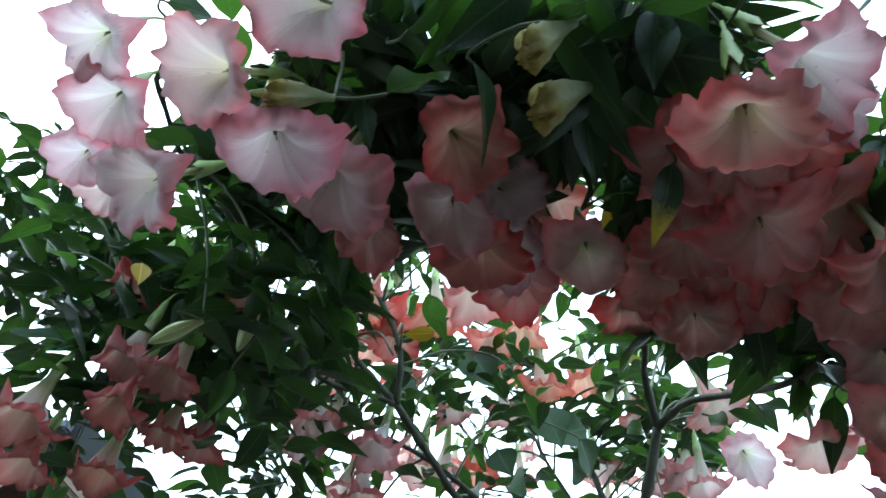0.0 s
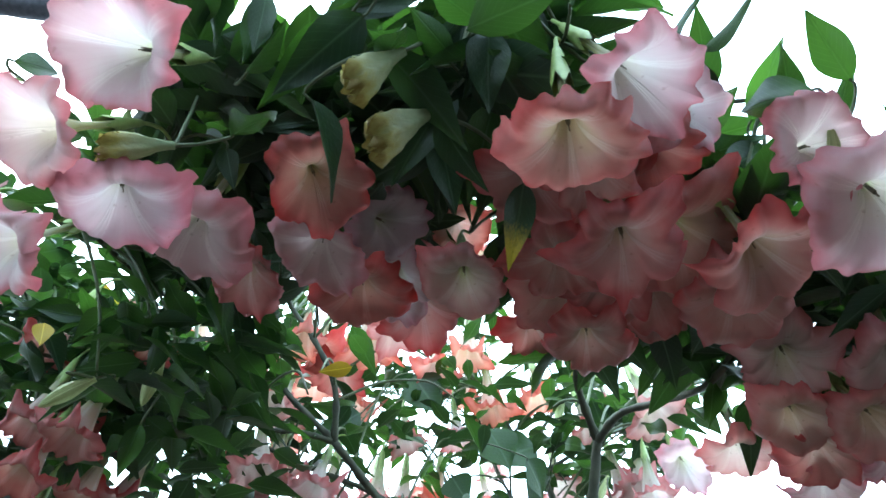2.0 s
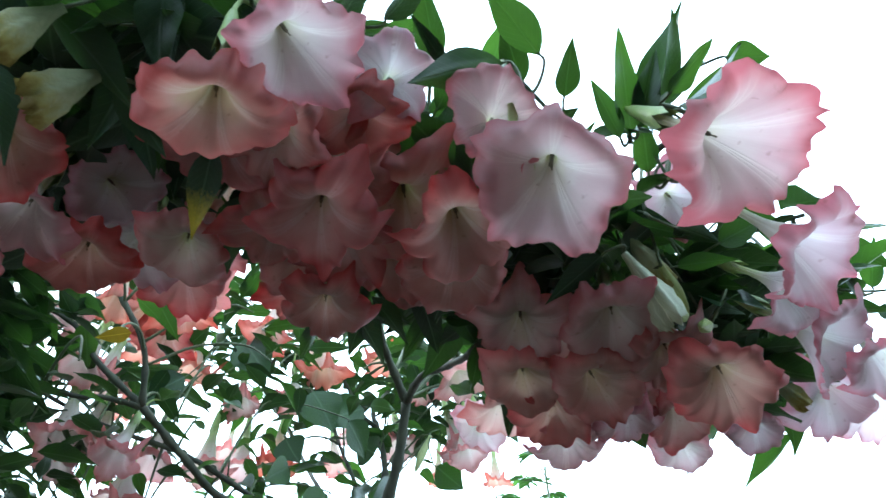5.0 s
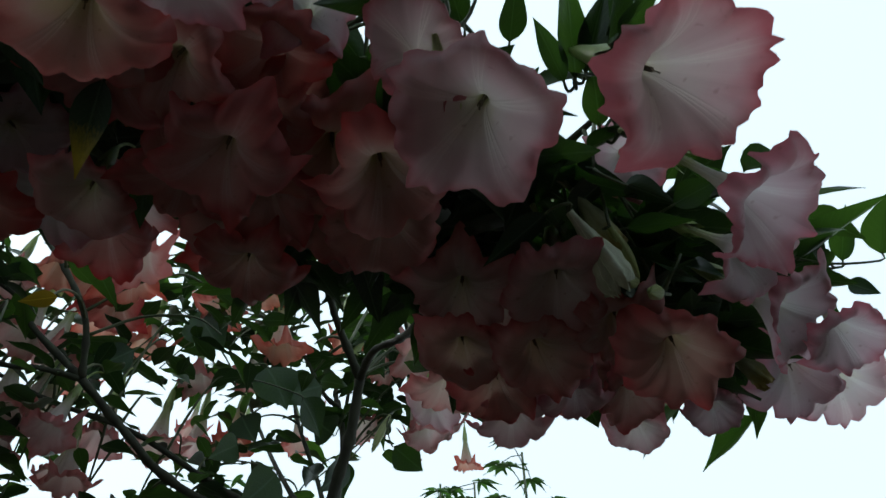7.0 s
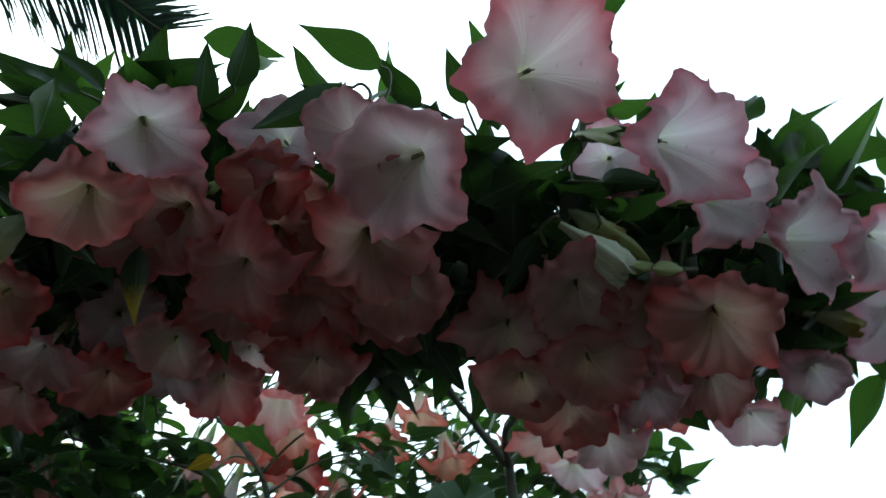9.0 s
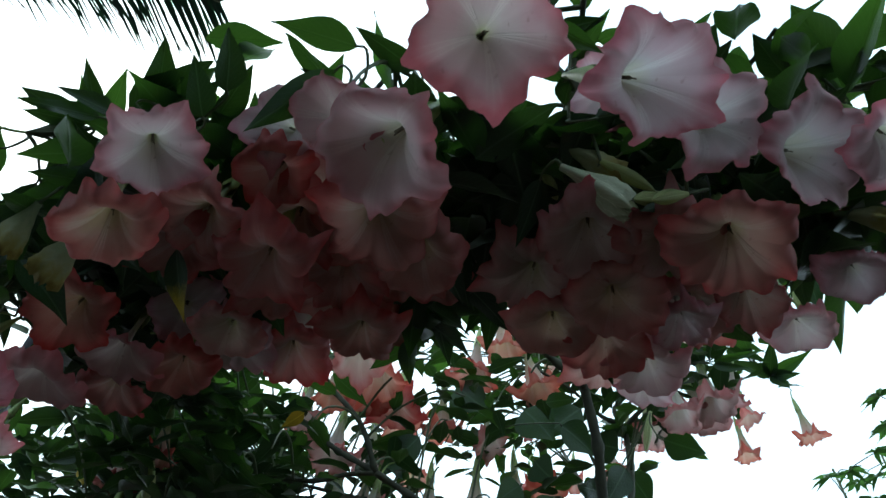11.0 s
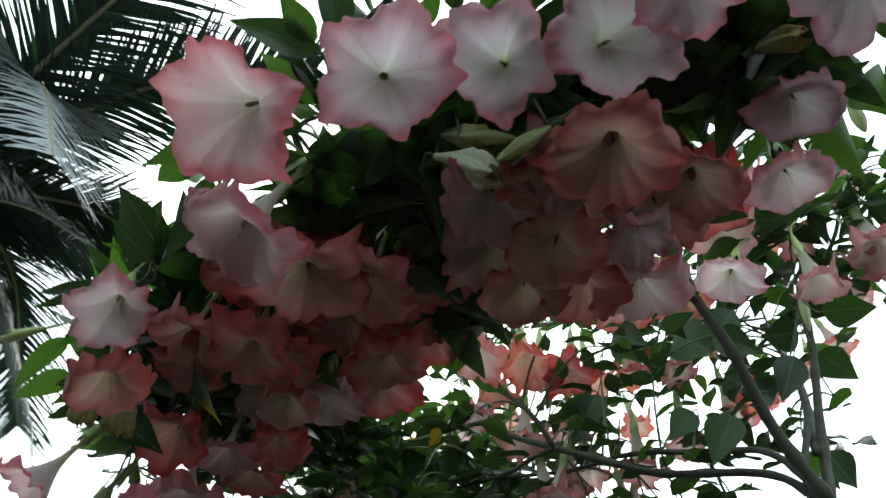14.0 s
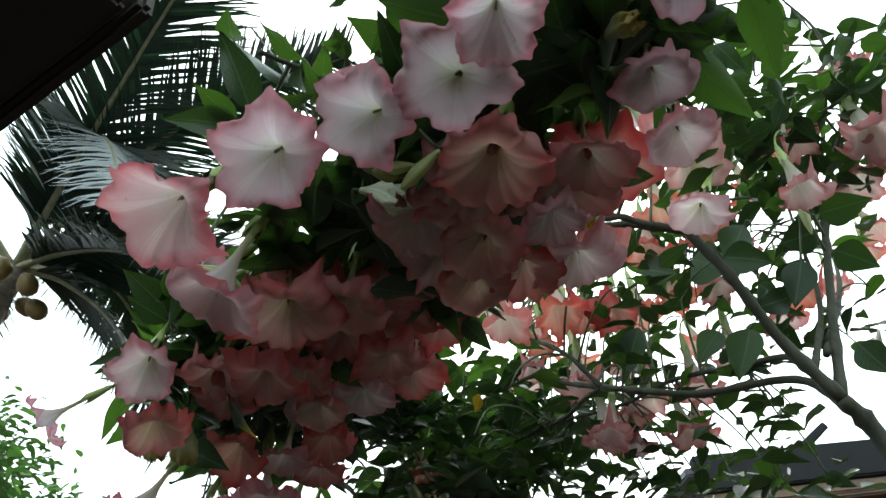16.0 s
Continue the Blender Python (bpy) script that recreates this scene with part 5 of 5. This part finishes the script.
# leaves crowd where the flower stalks leave the twigs
for top, leaves in FLOWER_TOPS:
    near = top.y < 1.25 and top.z < 2.75
    for _ in range(leaves if near or leaves > 4 else 3):
        off = Vector((LEAF_SEED.gauss(0, 0.03), LEAF_SEED.gauss(0, 0.03), LEAF_SEED.uniform(-0.01, 0.07)))
        loose_leaf(top + off, 0.135 if near else 0.115, near)

# the closed roof of leaves over the hanging flowers, largely hidden, added to shade them
for k in range(760):
    x = LEAF_SEED.uniform(-0.65, 0.95)
    y = 0.90 + LEAF_SEED.uniform(-0.17, 0.24)
    z = 2.35 + 0.08 * LEAF_SEED.random() + 0.16 * max(0.0, y - 0.75) + (0.20 if x < 0.25 and y > 0.76 else 0)
    if math.hypot(x - 0.84, y - 0.84) < 0.20 or (0.28 < x < 0.62 and y < 0.84) or math.hypot(x - 0.11, y - 0.80) < 0.08:
        continue
    loose_leaf(Vector((x, y, z)), 0.125, False)

for k in range(520):
    x = LEAF_SEED.uniform(-0.45, 0.60)
    y = LEAF_SEED.uniform(0.82 if x > 0.28 else 0.66 if x > 0 else 0.76, 1.08)
    if math.hypot(x - 0.11, y - 0.93) > 0.10:
        loose_leaf(Vector((x, y, LEAF_SEED.uniform(2.47, 2.64) + (0.12 if x < 0.25 and y > 0.80 else 0))), 0.135, False)

for k in range(110):
    loose_leaf(Vector((LEAF_SEED.uniform(-0.05, 0.27), LEAF_SEED.uniform(0.50, 0.70), LEAF_SEED.uniform(2.43, 2.56))), 0.13, False)

for k in range(100):
    loose_leaf(Vector((LEAF_SEED.uniform(-0.36, 0.02), LEAF_SEED.uniform(0.56, 0.80), LEAF_SEED.uniform(2.42, 2.57))), 0.13, False)

# the dense crown added behind the left side to shade its leaves
for k in range(260):
    loose_leaf(Vector((LEAF_SEED.uniform(-1.35, -0.72), LEAF_SEED.uniform(1.50, 2.05), LEAF_SEED.uniform(2.75, 3.10))), 0.13, False)

for k in range(200):
    loose_leaf(Vector((LEAF_SEED.uniform(-1.50, -0.90), LEAF_SEED.uniform(1.15, 1.75), LEAF_SEED.uniform(2.62, 2.95))), 0.13, False)

spray(-0.28, 1.30, 2.72, 0.12, 14, 0.12)
spray(-0.34, 1.19, 2.57, 0.12, 14, 0.12)
spray(-0.41, 1.46, 2.67, 0.12, 14, 0.12)
spray(-0.32, 1.05, 2.51, 0.12, 14, 0.12)

# upright leaves at the tips of the twigs beside the largest blooms
leaf((0.719, 0.619, 2.365), (0.700, 0.521, 2.474), 0.046, (-0.1, -0.5, -0.85))
leaf((0.733, 0.620, 2.379), (0.756, 0.542, 2.463), 0.038, (-0.2, -0.5, -0.85))
leaf((0.705, 0.622, 2.360), (0.664, 0.566, 2.425), 0.030, (-0.1, -0.5, -0.85))

# one dark leaf yellowing from its tip
put("leaf", mesh_of("turning_leaf", *LEAF_SHAPES[1][:2], TURNING, LEAF_SHAPES[1][2]), shrub, leaf_pose(Vector((0.183, 0.582, 2.267)), Vector((0.166, 0.638, 2.169)), 0.040, Vector((0.1, -0.55, -0.8))), "dark green leaf yellowing from its tip")
LEAF_BASES.append((Vector((0.183, 0.582, 2.267)), Vector((0, 0.5, -0.85))))

# thin twigs from the limbs to stalks and sprays
for k, p in enumerate([t for t, _ in FLOWER_TOPS] + SPRAYS):
    q = min(LIMB_POINTS, key=lambda c: (c - p).length + 0.6 * max(0, c.z - p.z - 0.25))
    if (q - p).length > 1.3:
        continue
    rise = Vector((0, 0, 0.18 * (q - p).length))
    put("twig", mesh_of("twig", *tube(smooth_path([q, q.lerp(p, 0.35) + rise, q.lerp(p, 0.75) + rise, p], 4), 0.0045, 0.0024, 5, 0.1, k)[:2], TWIG), shrub)
# leaf stalks that join the single leaves to the nearest stalk or twig
TOPS = [t for t, _ in FLOWER_TOPS] + SPRAYS
for k, (p, d) in enumerate(LEAF_BASES):
    q = min(TOPS, key=lambda c: (c - p).length)
    if 0.015 < (q - p).length < 0.32:
        put("leaf_stalk", mesh_of("leaf_stalk", *tube(smooth_path([q, q.lerp(p, 0.5) - d * 0.02, p - d * 0.012, p + d * 0.004], 3), 0.0030, 0.0018, 5, 0.1, k)[:2], TWIG), shrub)
tagged(put("foliage", FOLIAGE.mesh("foliage", LEAF), shrub), kind="stuff")


# ---- the coconut palm ----
PALM_TOP = Vector((-3.50, -1.27, 5.90))
palm = root("coconut_palm", -4.3, -2.6, 0, "tall coconut palm with arching feathery fronds", "palm tree")
trunk_line = smooth_path([(-4.3, -2.6, -0.05), (-4.45, -2.55, 1.6), (-4.3, -2.2, 3.4), (-3.85, -1.6, 5.0), PALM_TOP], 8)
put("trunk", mesh_of("trunk", *tube(trunk_line, 0.17, 0.11, 14, 0.05, 31, 0.12)[:2], PALM_BARK), palm)


def frond(tip, sag, seed, length=0.75, pairs=130, mat=None, single=False):
    """A feather of narrow leaflets on an arching rachis, from the palm's top to the tip."""
    rnd = random.Random(seed)
    tip = Vector(tip)
    d = tip - PALM_TOP
    line = smooth_path([PALM_TOP, PALM_TOP + d * 0.3 + Vector((0, 0, sag * 0.75)), PALM_TOP + d * 0.65 + Vector((0, 0, sag * 0.9)), tip], 10)
    stem = put("frond", mesh_of("frond", *tube(line, 0.035, 0.006, 7, 0.05, seed)[:2], RACHIS), palm)
    heap = Heap()
    n = len(line) - 1
    for i in range(pairs):
        t = 0.14 + 0.86 * i / pairs
        k = min(n - 1, int(t * n))
        c = line[k].lerp(line[k + 1], t * n - k)
        along = (line[k + 1] - line[k]).normalized()
        out = along.cross(Vector((0, 0, 1))).normalized()
        for s in (-1, 1):
            le = length * (0.45 + 0.75 * math.sin(math.pi * min(1, t * 0.82 + 0.1))) * rnd.uniform(0.8, 1.1)
            way = (out * s * 0.78 + along * rnd.uniform(0.66, 0.86) + Vector((0, 0, rnd.uniform(-0.20, 0.02)))).normalized()
            w = rnd.uniform(0.015, 0.025)
            vs, uv = [], []
            for q in range(5):
                f = q / 4
                p = c + way * le * f + Vector((0, 0, -0.16 * le * f * f * rnd.uniform(0.7, 1.5)))
                ww = w * (1 - f) ** 0.6 + 0.001
                vs += [p - along * ww, p + Vector((0, 0, 0.006 * (1 - f))), p + along * ww]
                uv += [(0, f), (0.5, f), (1, f)]
            fs = [(3 * q + j, 3 * q + j + 1, 3 * q + j + 4, 3 * q + j + 3) for q in range(4) for j in (0, 1)]
            if single:
                put("leaflet", mesh_of("leaflet", vs, fs, PALM_LEAF, uv), stem)
            else:
                heap.add(vs, fs, uv)
    if single:
        return
    tagged(put("leaf_blade", heap.mesh("leaf_blade", mat or PALM_LEAF), stem), kind="stuff")


frond((-1.610, 1.269, 6.491), 0.55, 1)
frond((-0.886, 0.352, 7.093), 0.12, 2, single=True)
frond((-2.378, 0.191, 4.848), 0.25, 3)
frond((-3.343, 0.113, 4.178), 0.45, 4, 0.6)
# this frond's white sky gloss is painted in its leaf colour
frond((-1.882, -0.158, 5.016), 1.15, 6, mat=GLOSS_TINT_FROND)
frond((-3.13, 0.76, 5.53), 0.45, 7)
frond((-4.8, 1.4, 5.6), 1.0, 8)
frond((-6.0, -0.2, 5.7), 1.0, 9)
frond((-5.8, -2.9, 5.5), 1.0, 10)
frond((-3.9, -4.2, 5.6), 1.0, 11)
frond((-1.6, -3.2, 5.6), 1.0, 12)


def nut_mesh():
    vs, fs = [], []
    for i in range(9):
        t = math.pi * i / 8
        for k in range(12):
            a = 2 * math.pi * k / 12
            r = 0.080 * math.sin(t) * (1 + 0.06 * math.cos(3 * a))
            vs.append((r * math.cos(a), r * math.sin(a), -0.10 * math.cos(t)))
    for i in range(8):
        for k in range(12):
            fs.append((i * 12 + k, i * 12 + (k + 1) % 12, (i + 1) * 12 + (k + 1) % 12, (i + 1) * 12 + k))
    return mesh_of("coconut", vs, fs, COCONUT)


NUT = nut_mesh()
for k in range(7):
    a = k * 0.9
    put("coconut", NUT, palm, pose(PALM_TOP.x + 0.24 * math.cos(a), PALM_TOP.y + 0.24 * math.sin(a), PALM_TOP.z - 0.22 - 0.08 * (k % 3), 20 * k, 15, 0), "yellow-brown coconut")


# ---- trees and plants beyond ----
def far_tree(name, x, y, height, spread, leaves, size, seed, label, crown_low=0.45, mat=None):
    rnd = random.Random(seed)
    t = root(name, x, y, 0, label, "tree")
    line = smooth_path([(x, y, -0.05), (x + 0.1, y, height * 0.3), (x - 0.05, y + 0.1, height * 0.6), (x, y, height * 0.92)], 5)
    put("trunk", mesh_of("trunk", *tube(line, 0.035 * height ** 0.8, 0.012, 9, 0.08, seed, 0.1)[:2], BARK), t)
    heap = Heap()
    for k in range(int(leaves / 40)):
        a, h = rnd.uniform(0, 6.28), rnd.uniform(crown_low, 1.0)
        r = spread * math.sqrt(rnd.random()) * math.sin(math.pi * (0.12 + 0.8 * (h - crown_low) / (1 - crown_low))) ** 0.6
        c = Vector((x + r * math.cos(a), y + r * math.sin(a), height * h))
        s = Vector((x, y, max(height * 0.25, height * (h - 0.22))))
        put("limb", mesh_of("limb", *tube(smooth_path([s, s.lerp(c, 0.5) + Vector((0, 0, 0.05 * height)), c], 4), 0.012, 0.004, 5, 0.1, k)[:2], BARK), t)
        for _ in range(40):
            p = c + Vector((rnd.gauss(0, 1), rnd.gauss(0, 1), rnd.gauss(0, 0.7))) * size * 1.5
            b = rnd.uniform(0, 6.28)
            d = Vector((math.cos(b), math.sin(b), rnd.uniform(-0.7, 0.3))).normalized()
            le = size * rnd.uniform(0.7, 1.2)
            m = leaf_pose(p, p + d * le, le * 0.36, Vector((rnd.uniform(-.6, .6), rnd.uniform(-.6, .6), 1)))
            vs, fs, uv = rnd.choice(SMALL_SHAPES)
            heap.add([m @ v for v in vs], fs, uv)
    tagged(put("crown", heap.mesh("crown", mat or FAR_LEAF), t), kind="stuff")


far_tree("garden_tree", -1.3, 7.6, 4.55, 1.5, 2400, 0.17, 51, "leafy garden tree with pointed bright green leaves", 0.5)
far_tree("garden_tree", -8.4, -3.3, 7.4, 1.8, 6000, 0.22, 52, "dense broad-leaved garden tree", 0.35)


def cassava(x, y, height, seed):
    """Thin stems with palmate leaves of seven narrow fingers."""
    rnd = random.Random(seed)
    t = root("cassava_plant", x, y, 0, "slender cassava plant with palmate leaves", "plant", "cassava plants")
    line = smooth_path([(x, y, -0.02), (x + 0.05, y, height * 0.5), (x, y + 0.04, height)], 6)
    put("stem", mesh_of("stem", *tube(line, 0.02, 0.008, 8, 0.06, seed, 0.1)[:2], TWIG), t)
    for k in range(15):
        h = height * rnd.uniform(0.78, 1.0)
        a = rnd.uniform(0, 6.28)
        c = Vector((x, y, h))
        e = c + Vector((math.cos(a), math.sin(a), rnd.uniform(-0.1, 0.5))) * rnd.uniform(0.12, 0.34)
        heap = Heap()
        out = (e - c).normalized()
        for f in range(7):
            g = (f - 3) * 0.62
            d = Vector((out.x * math.cos(g) - out.y * math.sin(g), out.x * math.sin(g) + out.y * math.cos(g), -0.25)).normalized()
            le = 0.16 * (1 - 0.07 * abs(f - 3))
            m = leaf_pose(e, e + d * le, le * 0.24, (0, 0, 1))
            vs, fs, uv = rnd.choice(SMALL_SHAPES)
            heap.add([m @ v for v in vs], fs, uv)
        blade = put("leaf", heap.mesh("leaf", FAR_LEAF), t)
        put("leaf_stalk", mesh_of("leaf_stalk", *tube([c, c.lerp(e, 0.5) + Vector((0, 0, 0.02)), e], 0.004, 0.003, 5, 0.05, k)[:2], TWIG), blade)


cassava(1.28, 4.6, 3.95, 61)
cassava(0.75, 4.9, 3.85, 62)
cassava(1.05, 5.6, 4.2, 63)
cassava(-0.1, 5.2, 3.7, 64)
cassava(0.35, 5.8, 4.0, 65)

# a dark weathered bough that reaches in from a neighbouring tree
bough_tree = root("old_tree", -6.6, 3.0, 0, "old tree with a dark weathered bough", "tree")
bl = smooth_path([(-6.6, 3.0, -0.05), (-6.5, 3.0, 2.2), (-6.0, 2.7, 4.0)], 6)
put("trunk", mesh_of("trunk", *tube(bl, 0.2, 0.14, 12, 0.08, 71, 0.1)[:2], OLD_BOUGH), bough_tree)
bl = smooth_path([(-6.0, 2.7, 4.0), (-4.6, 2.4, 5.2), (-3.579, 2.150, 6.109), (-3.042, 2.200, 6.239), (-2.581, 2.250, 6.392), (-2.398, 2.300, 6.543)], 8)
put("bough", mesh_of("bough", *tube(bl, 0.10, 0.075, 12, 0.07, 72, 0.05)[:2], OLD_BOUGH), bough_tree)


# ---- the neighbouring house: fascia, trim, timber wall, tin roof ----
def slab(name, parent, m, size, mat, label="", bevel=0.01):
    bm = bmesh.new()
    bmesh.ops.create_cube(bm, size=1)
    bmesh.ops.scale(bm, vec=size, verts=bm.verts)
    bmesh.ops.bevel(bm, geom=bm.edges, offset=bevel, segments=2, affect="EDGES")
    me = bpy.data.meshes.new(name)
    bm.to_mesh(me)
    bm.free()
    me.materials.append(mat)
    return put(name, me, parent, m, label)


HX, HY, HZ, HT = -1.676, 6.08, 3.09, 84.0
house = root("house", HX, HY, 0, "low timber house with a dark painted fascia", "house")
face = pose(HX, HY, 0, 0, 0, HT)
slab("fascia", house, face @ pose(0, 0, HZ), (6.0, 0.06, 0.22), FASCIA, "dark painted fascia board")
slab("trim", house, face @ pose(0, 0.02, HZ - 0.15), (6.0, 0.05, 0.07), TRIM, "tan timber trim")
slab("wall", house, face @ pose(0, 0.5, (HZ - 0.2) / 2), (5.6, 0.14, HZ - 0.2), TIMBER, "dark timber wall")
slab("soffit", house, face @ pose(0, 0.26, HZ - 0.20), (6.0, 0.52, 0.03), TIMBER)
slab("roof", house, face @ pose(0, 1.66, HZ + 0.12, 3, 0, 0), (6.1, 3.3, 0.05), ROOFING, "grey sheet roof")
slab("roof_hood", house, face @ pose(-2.1, 0.45, HZ + 0.22, 0, -30, 0), (0.42, 0.6, 0.05), FASCIA, "tilted dark roof hood")


# ---- the veranda beside the walk: its low eave shades the shrub's near side ----
veranda = root("veranda_house", -1.2, -3.2, 0, "timber veranda house, unseen but for the corner of its eave", "house")
eave = pose(0.875, 0.417, 0, 0, 0, 46.25)
slab("roof", veranda, eave @ pose(-3.2, -1.95, 2.90, -7, 0, 0), (6.4, 4.0, 0.06), ROOFING, "grey sheet roof")
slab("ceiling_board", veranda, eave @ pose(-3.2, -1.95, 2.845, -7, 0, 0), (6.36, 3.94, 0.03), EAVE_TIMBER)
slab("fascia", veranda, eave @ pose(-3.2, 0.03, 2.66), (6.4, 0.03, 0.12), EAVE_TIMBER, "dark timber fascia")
# unseen walls, floor and posts; the walls are added to block sky light
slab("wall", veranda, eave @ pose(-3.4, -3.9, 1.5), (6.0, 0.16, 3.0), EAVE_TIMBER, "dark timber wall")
slab("unseen_end_wall", veranda, eave @ pose(-6.3, -2.4, 1.45), (0.16, 2.9, 2.9), EAVE_TIMBER)
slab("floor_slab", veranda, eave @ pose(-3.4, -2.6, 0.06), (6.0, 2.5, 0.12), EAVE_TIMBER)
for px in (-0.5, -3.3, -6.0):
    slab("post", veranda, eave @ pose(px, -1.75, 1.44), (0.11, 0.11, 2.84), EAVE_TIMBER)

# ---- a plain unseen wall, added to keep low sky light off the shrub ----
tagged(slab("light_block_east", None, pose(3.9, -0.5, 1.05), (0.2, 9.0, 2.1), TIMBER), "unseen dark wall added to block low sky light", "wall", kind="structure")
